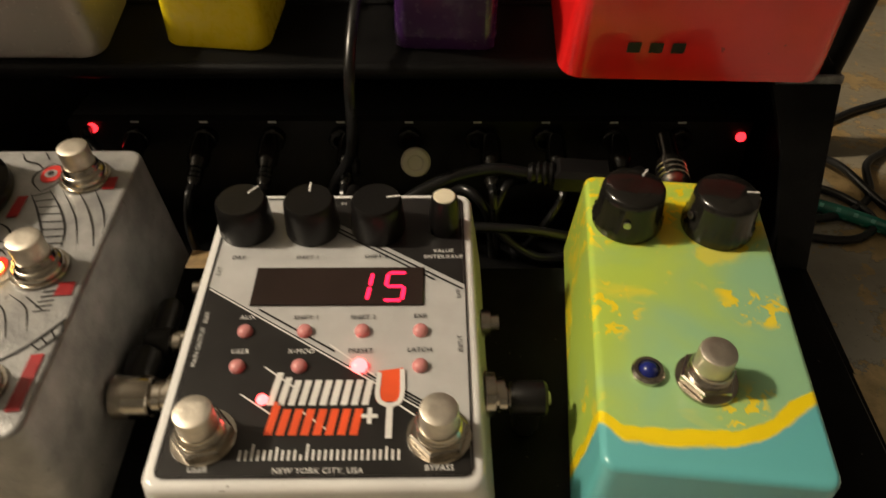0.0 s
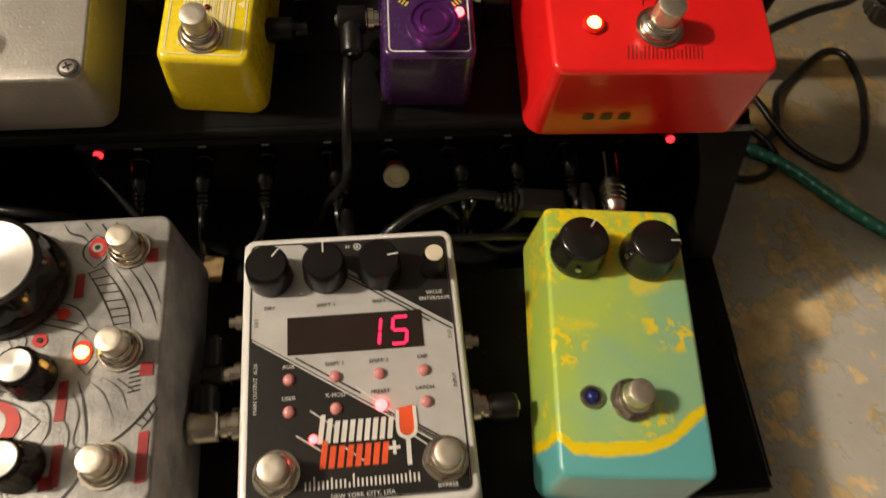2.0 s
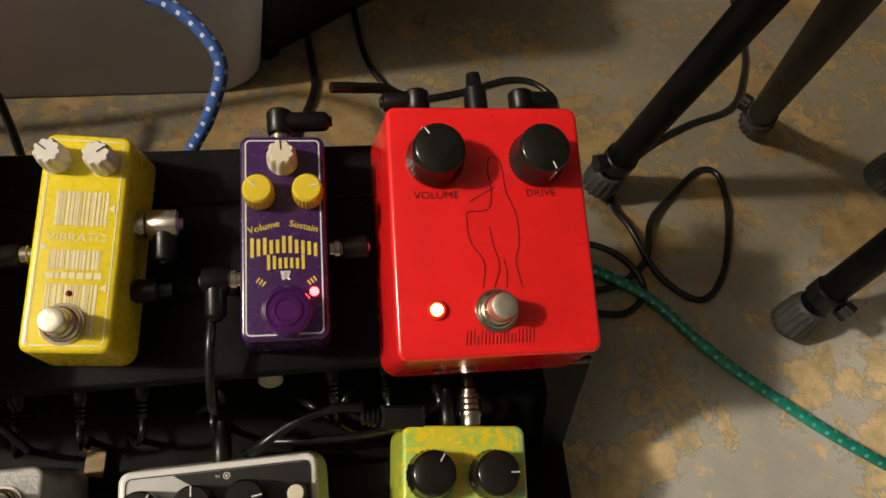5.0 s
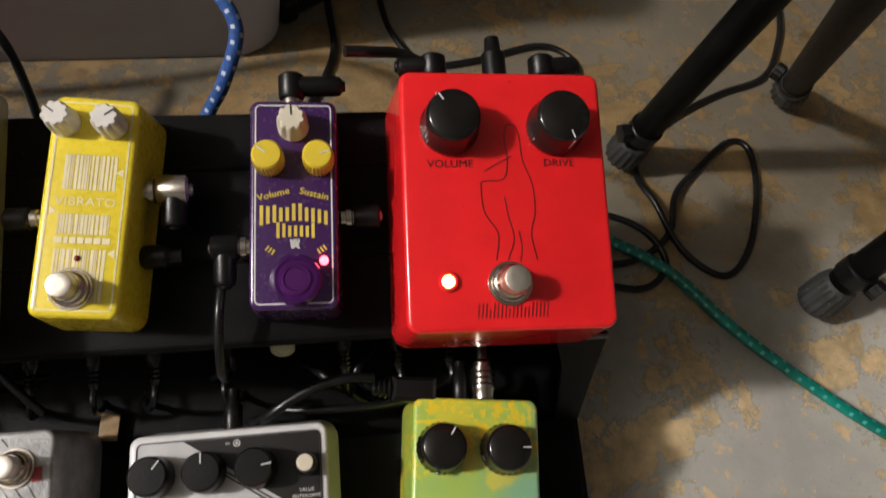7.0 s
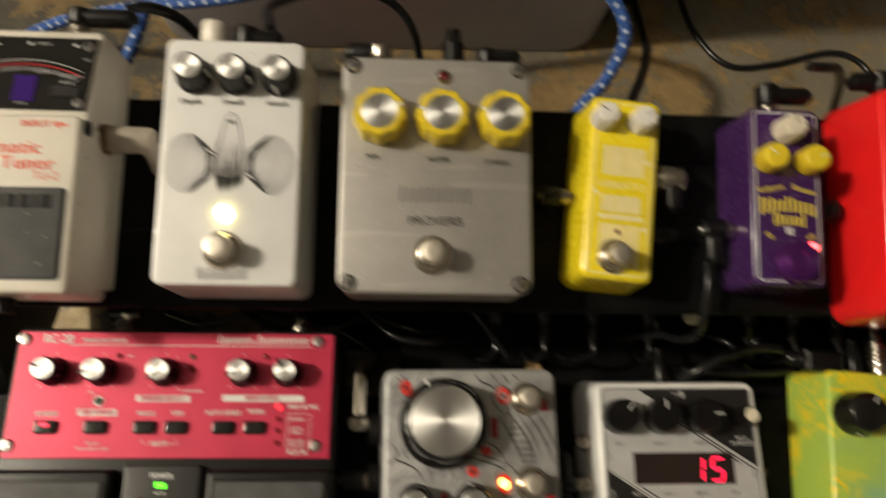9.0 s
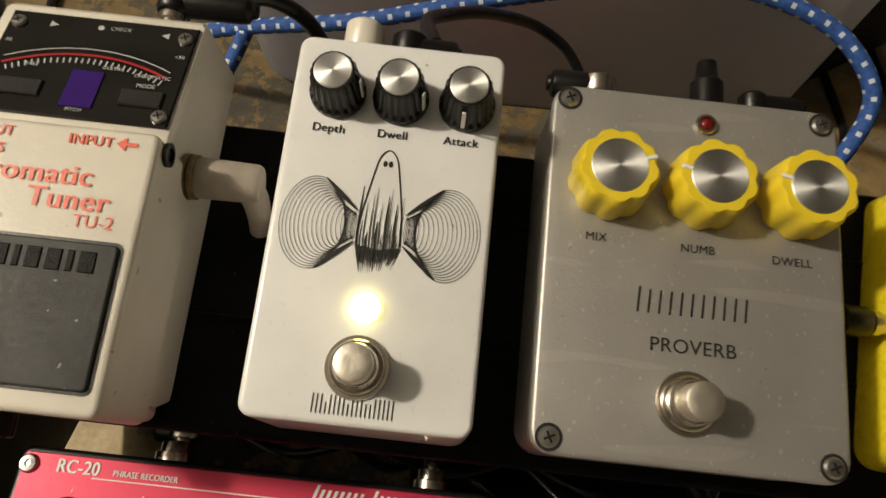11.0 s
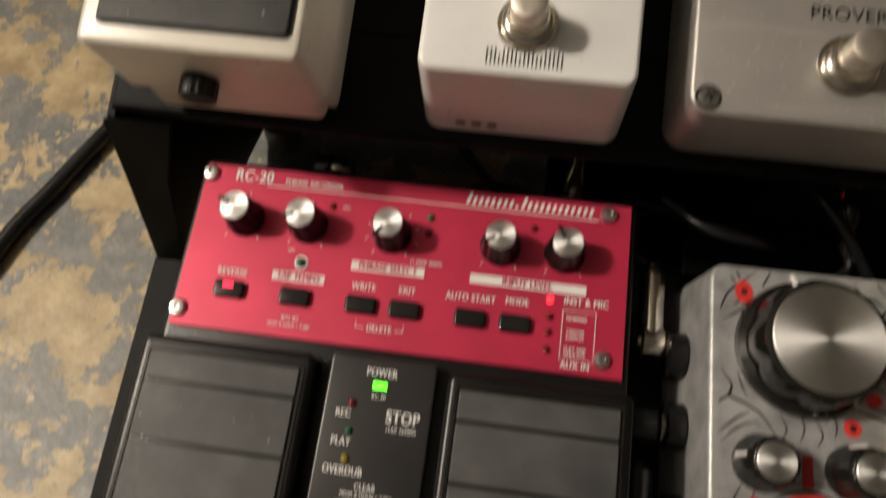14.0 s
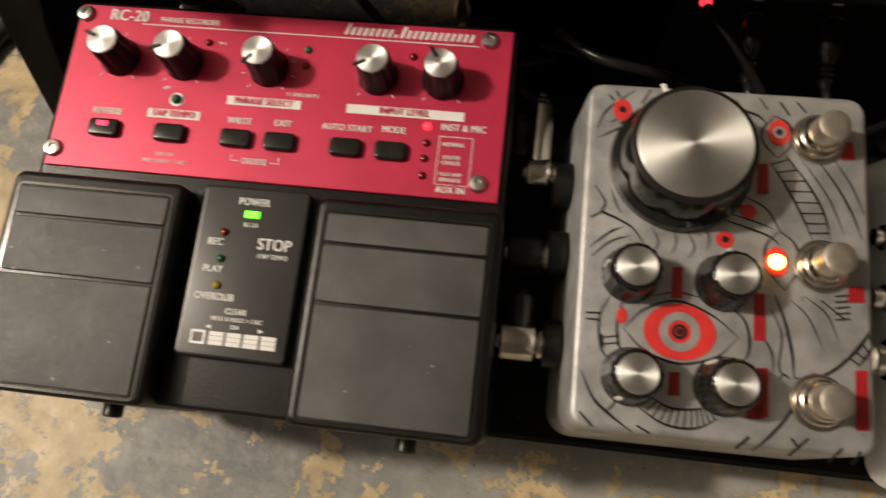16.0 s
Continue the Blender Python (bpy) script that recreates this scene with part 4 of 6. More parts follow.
    for u, v in ((0.826, 0.137), (0.833, 0.506), (0.815, 0.872)):
        foot_switch(t, *F(u, v), 0.95)
    for y in (0.028, 0.002, -0.030):
        j = part("jack_nut", lathe([(0.0085, 0), (0.0085, 0.006), (0.0065, 0.0065), (0.004, 0.0065)], n=18), BLACK_PLASTIC, t)
        j.matrix_basis = pose(-(w / 2 + 0.002), y, 0.026, 0, -90, 0)
    return t


def ghost_pedal():
    w, l, h = 0.0640, 0.1160, 0.0470
    t = thing("effects_pedal", on_high(-0.2658, 0.3308, turn=0.0), "white pedal with a line drawing and a lit yellow lamp", "effects pedal", "pedals on the board")
    part("case", case(w, l, h, 0.004, 0.0016, 0.0020), WHITE_PAINT, t)
    F = Face(w, l, h)
    z = h + 0.0002
    prof = [(0.0085, 0), (0.0085, 0.002), (0.0078, 0.003), (0.0070, 0.0120), (0.0062, 0.0135), (0.002, 0.0137)]
    for u, turn in ((0.220, -100), (0.519, -115), (0.832, 175)):
        k = knob(t, *F(u, 0.162), prof, BLACK_PLASTIC, turn, lobes=20, depth=0.0005, band=(2, 3), cap=(0.0056, 0.0138, SPUN))
        part("pointer", box(0.0012, 0.0005, 0.0105, (0, 0.0080, 0.0015), 0.0002), PRINT_WHITE, k)
    for u, s in ((0.200, "Depth"), (0.50, "Dwell"), (0.821, "Attack")):
        word(s, 0.0026, PRINT_BLACK, t, *F(u, 0.264), bold=0.00006)
    art = []
    # two fans of rings that narrow towards the middle, and a long drooping outline between them
    for s in (-1, 1):
        for k in range(17):
            f = k / 16
            cx, ry, rx = 0.5 + s * (0.305 - 0.185 * f ** 1.3), 0.121 * (1 - f) ** 1.1 + 0.036 * f, 0.138 * (1 - f) ** 1.05 + 0.012
            x, y = F.xy(cx, 0.517)
            art.append(disc(x, y, rx * w, z + 0.00001 * k, n=40, inner=rx * w - 0.00014, squash=(ry * l) / (rx * w)))
        for q in (-1, 1):
            art.append(stroke([F.xy(0.5 + s * 0.27, 0.517 + q * 0.118), F.xy(0.5 + s * 0.19, 0.517 + q * 0.078), F.xy(0.5 + s * 0.11, 0.517 + q * 0.040)], 0.0013, z + 0.0003, taper=True))
    out = [(0.40, 0.56), (0.41, 0.48), (0.44, 0.38), (0.462, 0.328), (0.50, 0.308), (0.538, 0.328), (0.56, 0.38), (0.59, 0.48), (0.60, 0.56)]
    art.append(stroke([F.xy(*p) for p in out], 0.00042, z))
    rnd = random.Random(2)
    for k in range(15):
        u = 0.405 + 0.0135 * k
        v0 = (0.41, 0.50, 0.45, 0.53, 0.43)[k % 5]
        lean = 0.5 + (u - 0.5) * 0.72
        art.append(stroke([F.xy(u, v0), F.xy(u - 0.003, 0.5 * (v0 + 0.57)), F.xy(u, 0.565), F.xy(lean, 0.600 + 0.045 * rnd.random() - 0.12 * abs(u - 0.5))], 0.00034 if k % 3 else 0.0007, z + 0.00002 * k, taper=True))
    for k in range(9):
        u = 0.41 + 0.0225 * k
        art.append(flat([F.xy(u - 0.012, 0.575 - 0.1 * abs(u - 0.5)), F.xy(u + 0.012, 0.572 - 0.1 * abs(u - 0.5)), F.xy(0.5 + (u - 0.5) * 0.75, 0.612 + 0.03 * rnd.random() - 0.16 * abs(u - 0.5))][::-1], z + 0.0004))
    for u in (0.486, 0.512):
        art.append(disc(*F.xy(u, 0.345), 0.00065, z, squash=1.5))
    part("drawn_line", art, PRINT_BLACK, t)
    led(t, *F(0.485, 0.719), 0.0042, LED_WARM, "lit yellow lamp", dome=0.5)
    foot_switch(t, *F(0.484, 0.863), 1.0)
    part("badge", mark_bars(F.xy(0.306, 0)[0], F.xy(0.665, 0)[0], F.xy(0, 0.953)[1], 0.0052, (1, 1, 1, .6, 1, 1, 1, 1, .6, 1, 1, 1, .7, .7, 1, 1, 1, 1, 1), z, 0.26), PRINT_BLACK, t)
    for ob in part("number_mark", blocks(-0.022, -0.008, 0.0, 0.0032, (1, 1, 1), 0, gap=0.0022), PRINT_BLACK, t):
        ob.matrix_basis = pose(0, -(l / 2 + 0.0020), 0.008, 88)
    return t


def alu_pedal():
    w, l, h = 0.0925, 0.1165, 0.0357
    t = thing("effects_pedal", on_high(-0.1706, 0.3296), "bare aluminium pedal with three yellow scalloped knobs", "effects pedal", "pedals on the board")
    part("case", case(w - 0.001, l - 0.001, h - 0.0046, 0.007, 0.0006, 0.0008), ALU, t)
    part("lid", case(w, l, 0.0044, 0.007, 0.0014, 0.0, z=h - 0.0044), ALU, t)
    F = Face(w, l, h)
    for sx in (-1, 1):
        for sy in (-1, 1):
            s = screw(t, sx * 0.0408, sy * 0.0533, h - 0.0002, 0.0031)
            part("screw_recess", disc(0, 0, 0.0040, 0.0004, inner=0.0031), DARK_PANEL, s)
    prof = [(0.0128, 0), (0.0130, 0.001), (0.0127, 0.009), (0.0123, 0.0130), (0.0114, 0.0142), (0.0085, 0.0142), (0.0083, 0.0138), (0.002, 0.0138)]
    for u, turn in ((0.205, -70), (0.525, 80), (0.845, 78)):
        k = knob(t, *F(u, 0.278), prof, YELLOW_KNOB, turn, lobes=9, depth=0.0011, band=(0, 4), cap=(0.0086, 0.0141, SPUN), label="yellow scalloped knob with a metal cap", sharp=2.0)
        part("pointer", box(0.0013, 0.0036, 0.0006, (0, 0.0098, 0.0140), 0.0002), PRINT_WHITE, k)
    l0 = led(t, *F(0.535, 0.080), 0.0020, LED_OFF_RED, "unlit red lamp in a chrome bezel", bezel=NICKEL, dome=0.6)
    l0.scale = (1.1, 1.1, 1.1)
    for u, v, s, c in ((0.173, 0.436, "MIX", 0.0026), (0.512, 0.441, "NUMB", 0.0026), (0.826, 0.448, "DWELL", 0.0026), (0.50, 0.703, "PROVERB", 0.0042)):
        word(s, c, DARK_PANEL, t, *F(u, v), bold=0.00002)
    part("badge", mark_bars(F.xy(0.304, 0)[0], F.xy(0.690, 0)[0], F.xy(0, 0.592)[1], 0.0072, (1.1, 1, 1, 1, 1, 1, 1, 1, 1, 1, 1), h + 0.0002, 0.20, 0.08), DARK_PANEL, t)
    foot_switch(t, *F(0.485, 0.842), 1.05)
    return t


def yellow_pedal():
    w, l, h = 0.0348, 0.0922, 0.0332
    t = thing("effects_pedal", on_high(-0.0792, 0.3252, turn=-5.4), "small bright yellow vibrato pedal with cream stripes and white knobs", "effects pedal", "pedals on the board")
    part("case", case(w, l, h, 0.0042, 0.0024, 0.0026), YELLOW_PAINT, t)
    F = Face(w, l, h)
    z = h + 0.0002
    part("border_line", white_frame(w - 0.0055, l - 0.0055, 0.0022, 0.0006, z), CREAM_PRINT, t)
    bm = bmesh.new()
    rnd = random.Random(6)
    for v0, v1 in ((0.275, 0.435), (0.545, 0.635), (0.70, 0.93)):
        u = 0.22
        while u < 0.80:
            b = rnd.choice((0.012, 0.022, 0.034))
            flat([F.xy(u, v1), F.xy(u + b, v1), F.xy(u + b, v0), F.xy(u, v0)], z, bm)
            u += b + rnd.choice((0.007, 0.011, 0.017))
    for u, v, s in ((0.885, 0.35, -1), (0.115, 0.535, 1), (0.885, 0.715, -1)):
        flat([F.xy(u, v - 0.02), F.xy(u, v + 0.02), F.xy(u + 0.08 * s, v)], z, bm)
    part("stripes", bm, CREAM_PRINT, t)
    word("VIBRATO", 0.0034, CREAM_PRINT, t, *F(0.5, 0.49), wide=1.15)
    part("badge", blocks(F.xy(0.2, 0)[0], F.xy(0.82, 0)[0], F.xy(0, 0.662)[1], 0.0026, (1.2, .6, .9, .9, 1, 1, 1.1), z + 0.0001, gap=0.0005), CREAM_PRINT, t)
    prof = [(0.0062, 0), (0.0063, 0.001), (0.0060, 0.0080), (0.0056, 0.0110), (0.0050, 0.0118), (0.001, 0.0118)]
    for u, turn in ((0.165, 55), (0.70, -50)):
        knob(t, *F(u, 0.132), prof, WHITE_KNOB, turn, lobes=9, depth=0.0009, band=(1, 4), pointer=(0.0005, 0.0046, 0.0117, 0.0005, PRINT_BLACK), sharp=1.5)
    led(t, *F(0.485, 0.741), 0.0012, LED_OFF_RED, "unlit red lamp", dome=0.4)
    foot_switch(t, *F(0.458, 0.875), 0.95)
    return t


def purple_pedal():
    w, l, h = 0.0362, 0.0900, 0.0350
    t = thing("effects_pedal", on_high(0.0036, 0.3226, turn=-1.6), "small purple fuzz pedal with yellow knobs and a lit red lamp", "effects pedal", "pedals on the board")
    part("case", case(w, l, h, 0.0040, 0.0018, 0.0012), PURPLE_PAINT, t)
    F = Face(w, l, h)
    z = h + 0.0002
    part("border_line", white_frame(w - 0.0042, l - 0.0042, 0.0022, 0.0006, z), PRINT_WHITE, t)
    yk = [(0.0066, 0), (0.0066, 0.008), (0.0062, 0.0105), (0.0054, 0.0113), (0.001, 0.0114)]
    for u, turn in ((0.225, 50), (0.790, -75)):
        knob(t, *F(u, 0.306), yk, YELLOW_KNOB, turn, lobes=26, depth=0.0005, band=(0, 1), pointer=(0.0008, 0.0050, 0.0112, 0.0006, PRINT_WHITE), label="yellow ribbed knob")
    knob(t, *F(0.50, 0.133), [(0.0066, 0), (0.0067, 0.001), (0.0063, 0.0085), (0.0058, 0.0112), (0.0050, 0.0120), (0.001, 0.0120)], CREAM_KNOB, 4, lobes=9, depth=0.0009, band=(1, 4), pointer=(0.0008, 0.0055, 0.0119, 0.0005, PRINT_BLACK), label="cream scalloped knob", sharp=1.5)
    word("Volume", 0.0029, GOLD_PRINT, t, *F(0.270, 0.462), turn=14, bold=0.00010)
    word("Sustain", 0.0029, GOLD_PRINT, t, *F(0.735, 0.462), turn=-14, bold=0.00010)
    part("badge", mark_bars(F.xy(0.10, 0)[0], F.xy(0.90, 0)[0], F.xy(0, 0.572)[1], 0.0074, (1.15, 1.0, 1.0, .8, .8, 1.0, 1.0, .8, .8, .8, .8), z, 0.55, arch=0.0022), GOLD_PRINT, t)
    part("badge", mark_bars(F.xy(0.29, 0)[0], F.xy(0.75, 0)[0], F.xy(0, 0.640)[1], 0.0058, (1.15, 1.0, .8, .8, .8, .8, 1.1), z, 0.55, arch=0.0008), GOLD_PRINT, t)
    for u, a in ((0.235, -35), (0.815, 35)):
        for ob in part("badge", mark_bars(-0.0022, 0.0022, 0, 0.0024, (1, 1, 1), z, 0.5), GOLD_PRINT, t):
            ob.matrix_basis = pose(*F.xy(u, 0.725), 0, 0, 0, a)
    word("\u03c0", 0.0050, PRINT_WHITE, t, *F(0.513, 0.695), bold=0.0001)
    led(t, *F(0.838, 0.778), 0.0019, LED_RED_HOT, "lit red lamp", dome=0.9)
    dome = part("switch_topper", lathe([(0.0115, 0.002), (0.0122, 0.003), (0.0122, 0.006), (0.0112, 0.0078), (0.0098, 0.0082), (0.0090, 0.0074), (0.0080, 0.0074), (0.0070, 0.0084), (0.0058, 0.0084), (0.0050, 0.0076), (0.0012, 0.0074)], n=40), bpy.data.materials["clear_purple"], t, "clear purple dome over the foot switch")
    dome.matrix_basis = pose(*F(0.530, 0.872)) @ Matrix.Diagonal((0.86, 0.86, 0.9, 1))
    part("plunger", lathe([(0.006, 0), (0.006, 0.002), (0.0042, 0.0022), (0.0042, 0.006), (0.001, 0.006)], n=20), NICKEL, t).matrix_basis = pose(*F(0.530, 0.872))
    return t


def red_pedal():
    w, l, h = 0.0890, 0.1130, 0.0433
    t = thing("effects_pedal", on_high(0.0930, 0.3194, turn=-1.6), "glossy red pedal with two black knobs and an amber lamp", "effects pedal", "pedals on the board")
    part("case", case(w, l, h, 0.0050, 0.0022, 0.0035), RED_PAINT, t)
    F = Face(w, l, h)
    z = h + 0.0002
    prof = [(0.0122, 0), (0.0128, 0.001), (0.0128, 0.004), (0.0118, 0.0055), (0.0114, 0.014), (0.0110, 0.0158), (0.0098, 0.0168), (0.002, 0.0168)]
    for u, turn in ((0.232, 35), (0.751, -160)):
        k = knob(t, *F(u, 0.230), prof, BLACK_GLOSS, turn, lobes=40, depth=0.0004, band=(1, 2), pointer=(0.0072, 0.0106, 0.0167, 0.0005, PRINT_WHITE))
        part("pointer", box(0.0005, 0.0004, 0.009, (0, 0.0117, 0.006), 0.0001), PRINT_WHITE, k)
    word("VOLUME", 0.0033, PRINT_BLACK, t, *F(0.232, 0.372), wide=1.05)
    word("DRIVE", 0.0033, PRINT_BLACK, t, *F(0.764, 0.368), wide=1.05)
    # a plain tall outline drawing
    art = []
    out = [(0.475, 0.74), (0.49, 0.64), (0.43, 0.56), (0.42, 0.47), (0.43, 0.44), (0.53, 0.43), (0.555, 0.36), (0.545, 0.27), (0.56, 0.22), (0.60, 0.22), (0.62, 0.27), (0.63, 0.36), (0.67, 0.45), (0.675, 0.56), (0.65, 0.64), (0.67, 0.74)]
    art.append(stroke([F.xy(p[0] - 0.045, p[1]) for p in out], 0.00042, z))
    art.append(stroke([F.xy(0.485, 0.50), F.xy(0.50, 0.58), F.xy(0.52, 0.66), F.xy(0.485, 0.74)], 0.0004, z))
    art.append(stroke([F.xy(0.545, 0.63), F.xy(0.555, 0.69), F.xy(0.545, 0.745)], 0.0004, z))
    art.append(stroke([F.xy(0.395, 0.40), F.xy(0.45, 0.375), F.xy(0.53, 0.34)], 0.0004, z))
    part("drawn_line", art, PRINT_BLACK, t)
    led(t, *F(0.196, 0.816), 0.0027, LED_AMBER, "lit amber lamp", bezel=RED_PAINT, dome=1.1)
    foot_switch(t, *F(0.487, 0.827), 1.05)
    part("badge", mark_bars(F.xy(0.324, 0)[0], F.xy(0.668, 0)[0], F.xy(0, 0.925)[1], 0.0062, (1, 1, 1, .6, 1, 1, 1, 1, .6, 1, 1, 1, .7, .7, 1, 1, 1, 1, 1), z, 0.24, 0.12), PRINT_BLACK, t)
    for ob in part("number_mark", blocks(-0.026, -0.006, 0, 0.0042, (1, 1, 1), 0, gap=0.003), PRINT_BLACK, t):
        ob.matrix_basis = pose(0, -(l / 2 + 0.0028), 0.014, 86)
    return t


def clear_purple():
    m = bpy.data.materials.new("clear_purple")
    m.use_nodes = True
    b = m.node_tree.nodes["Principled BSDF"]
    b.inputs["Base Color"].default_value = (0.22, 0.04, 0.36, 1)
    b.inputs["Roughness"].default_value = 0.12
    b.inputs["Transmission Weight"].default_value = 0.8
    b.inputs["IOR"].default_value = 1.45


clear_purple()
pitch_pedal(), swirl_pedal(), eye_pedal(), ghost_pedal(), alu_pedal(), yellow_pedal(), purple_pedal(), red_pedal()


# ---- the looper and the tuner ----
def looper():
    t = thing("looper_pedal", on_low(-0.3025, 0.1735), "crimson and black twin-pedal loop recorder with lit lamps", "loop pedal", "pedals on the board")
    Y = lambda v: v - 0.1735
    top = 0.0901 - LOW_DECK
    part("body", case(0.1660, 0.1440, top - 0.0012, 0.004, 0.0015, 0.0015, at=(0, Y(0.1735))), BLACK_PLASTIC, t)
    plate = part("control_panel", box(0.1617, 0.0637, 0.0014, (0, Y(0.2115), top - 0.0014), 0.0003), CRIMSON, t, "crimson metal control panel with white lettering")
    z = top + 0.0002
    for x, v in ((-0.0785, 0.2392), (0.0725, 0.2392), (-0.0785, 0.1858), (0.0735, 0.1858)):
        s = part("screw", lathe([(0.0033, 0), (0.0033, 0.0006), (0.0026, 0.0016), (0.0012, 0.0018), (0.0011, 0.0010)], n=20), STEEL, plate)
        s.matrix_basis = pose(x, Y(v), top)
    prof = [(0.0072, 0), (0.0074, 0.0010), (0.0066, 0.0030), (0.0060, 0.0125), (0.0056, 0.0134), (0.002, 0.0134)]
    for x, turn in ((-0.0614, 68), (-0.0371, 110), (-0.0054, 140), (0.0345, 118), (0.0577, 35)):
        k = knob(plate, x, Y(0.2225), top, prof, BLACK_PLASTIC, turn, lobes=7, depth=0.0010, band=(2, 4), cap=(0.0053, 0.0135, SPUN), sharp=3)
        part("pointer", box(0.0013, 0.0046, 0.0006, (0, 0.0046, 0.0136), 0.0002), PRINT_BLACK, k)
    for x in (-0.0611, -0.0367, -0.0125, 0.0033, 0.0268, 0.0426):
        b = part("button", case(0.0112, 0.0066, 0.0022, 0.0016, 0.0009, at=(x, Y(0.1947)), z=top), BLACK_GLOSS, plate)
        if x < -0.06:
            part("lit_mark", flat([(x - 0.0022, Y(0.1950)), (x + 0.0018, Y(0.1950)), (x + 0.0018, Y(0.1968)), (x - 0.0022, Y(0.1968))], top + 0.0024), LED_SEGMENT, b)
    words = (("RC-20", 0.0040, -0.0615, 0.2394), ("PHRASE RECORDER", 0.0018, -0.0380, 0.2388), ("REVERSE", 0.0021, -0.0616, 0.2013), ("WRITE", 0.0021, -0.0125, 0.2015), ("EXIT", 0.0021, 0.0033, 0.2018), ("AUTO START", 0.0021, 0.0262, 0.2021), ("MODE", 0.0021, 0.0427, 0.2027), ("INST & MIC", 0.0022, 0.0668, 0.2052), ("DELETE", 0.0019, -0.0046, 0.1868), ("AUX IN", 0.0021, 0.0645, 0.1826), ("NORMAL", 0.0013, 0.0640, 0.1990), ("CENTER\nCANCEL", 0.0012, 0.0638, 0.1933), ("FLAT AMP\nSIMULATE", 0.0012, 0.0640, 0.1872), ("PRESS & HOLD > 2 SEC", 0.0011, -0.0370, 0.1842), ("BEAT SET", 0.0011, -0.0370, 0.1868), ("OFF", 0.0011, -0.0415, 0.2120), ("11 (ONE SHOT)", 0.0012, 0.0085, 0.2130), ("MAX", 0.0010, -0.0240, 0.2309))
    for s, c, x, v in words:
        word(s, c * 1.12, PRINT_WHITE, plate, x, Y(v), z + 0.0001, wide=0.84, bold=c * 0.055)
    for s, c, x, v, wd in (("TAP TEMPO", 0.0021, -0.0370, 0.2021, 0.0195), ("PHRASE SELECT", 0.0021, -0.0050, 0.2092, 0.0270)):
        part("label_band", flat([(x - wd / 2, Y(v) - 0.0017), (x + wd / 2, Y(v) - 0.0017), (x + wd / 2, Y(v) + 0.0017), (x - wd / 2, Y(v) + 0.0017)], z), PRINT_WHITE, plate)
        word(s, c * 1.12, CRIMSON, plate, x, Y(v), z + 0.0003, wide=0.86, bold=c * 0.06)
    part("label_band", flat([(0.0250, Y(0.2078)), (0.0665, Y(0.2078)), (0.0665, Y(0.2112)), (0.0250, Y(0.2112))], z), PRINT_WHITE, plate)
    word("INPUT LEVEL", 0.0024, CRIMSON, plate, 0.0455, Y(0.2095), z + 0.0003, wide=0.86, bold=0.00013)
    for s0 in (-1, 1):
        part("rule", stroke([(-0.0046 + s0 * 0.0055, Y(0.1868)), (-0.0046 + s0 * 0.0085, Y(0.1868)), (-0.0046 + s0 * 0.0085, Y(0.1890))], 0.0003, z + 0.0001, per=1), PRINT_WHITE, plate)
    led(plate, -0.0370, Y(0.2078), top, 0.0018, LED_OFF_GREEN, dome=0.8)
    for kx in (-0.0614, -0.0371, -0.0054, 0.0345, 0.0577):
        bm = bmesh.new()
        for a in np.linspace(-140, 140, 9 if kx == -0.0054 else 3):
            sa, ca = math.sin(radians(a)), math.cos(radians(a))
            stroke([(kx + 0.0088 * sa, Y(0.2225) + 0.0088 * ca), (kx + 0.0102 * sa, Y(0.2225) + 0.0102 * ca)], 0.0003, z, bm, per=1)
        part("dial_ticks", bm, PRINT_WHITE, plate)
    # the maker's line of script as plain slanted blocks, with a rule under it
    part("badge", mark_bars(0.0200, 0.0675, Y(0.2400), 0.0042, (1.1, .75, .75, .75, .75, .75, .75, .75, .3, 1.1, .75, .75, .75, .75, .75, .75, .75, .75, .75, .75, .75), z, 0.50, 0.3), PRINT_WHITE, plate)
    part("rule", stroke([(-0.0560, Y(0.2365)), (0.0690, Y(0.2365))], 0.0004, z + 0.0001, per=1), PRINT_WHITE, plate)
    part("rule", stroke([(0.0590, Y(0.2018)), (0.0705, Y(0.2018)), (0.0705, Y(0.1845)), (0.0590, Y(0.1845)), (0.0590, Y(0.2018))], 0.0003, z + 0.0001, per=1), PRINT_WHITE, plate)
    part("round_mark", disc(-0.0370, Y(0.2078), 0.0026, z, inner=0.0012), PRINT_WHITE, plate)
    for x, v, lens, lit in ((0.0542, 0.2051, LED_RED, 1), (0.0544, 0.1990, LED_OFF_RED, 0), (0.0543, 0.1933, LED_OFF_RED, 0), (0.0544, 0.1872, LED_OFF_RED, 0), (-0.0294, 0.2309, LED_OFF_RED, 0), (0.0078, 0.2307, LED_OFF_GREEN, 0), (0.0078, 0.2244, LED_OFF_RED, 0), (0.0460, 0.2309, LED_OFF_RED, 0)):
        led(plate, x, Y(v), top, 0.0014, lens, "lit red lamp" if lit else "")
    # the two foot pads
    pad_top = 0.0995 - LOW_DECK
    for s in (-1, 1):
        cx = s * 0.0532
        p = part("foot_pad", case(0.0610, 0.0735, pad_top - 0.010, 0.0035, 0.0022, 0.0012, z=0.010, at=(cx, Y(0.1375))), BLACK_PLASTIC, t, "black foot pad with a ribbed rubber tread")
        for v0, v1 in ((0.1590, 0.1685), (0.1395, 0.1580), (0.1035, 0.1385)):
            part("rubber_tread", case(0.0525, v1 - v0, 0.0012, 0.0010, 0.0005, at=(cx, Y((v0 + v1) / 2)), z=pad_top - 0.0002), RUBBER, p)
        part("tread_frame", white_frame(0.0552, 0.0680, 0.002, 0.0009, pad_top + 0.0004), BLACK_GLOSS, p).location = (cx, Y(0.1360), 0)
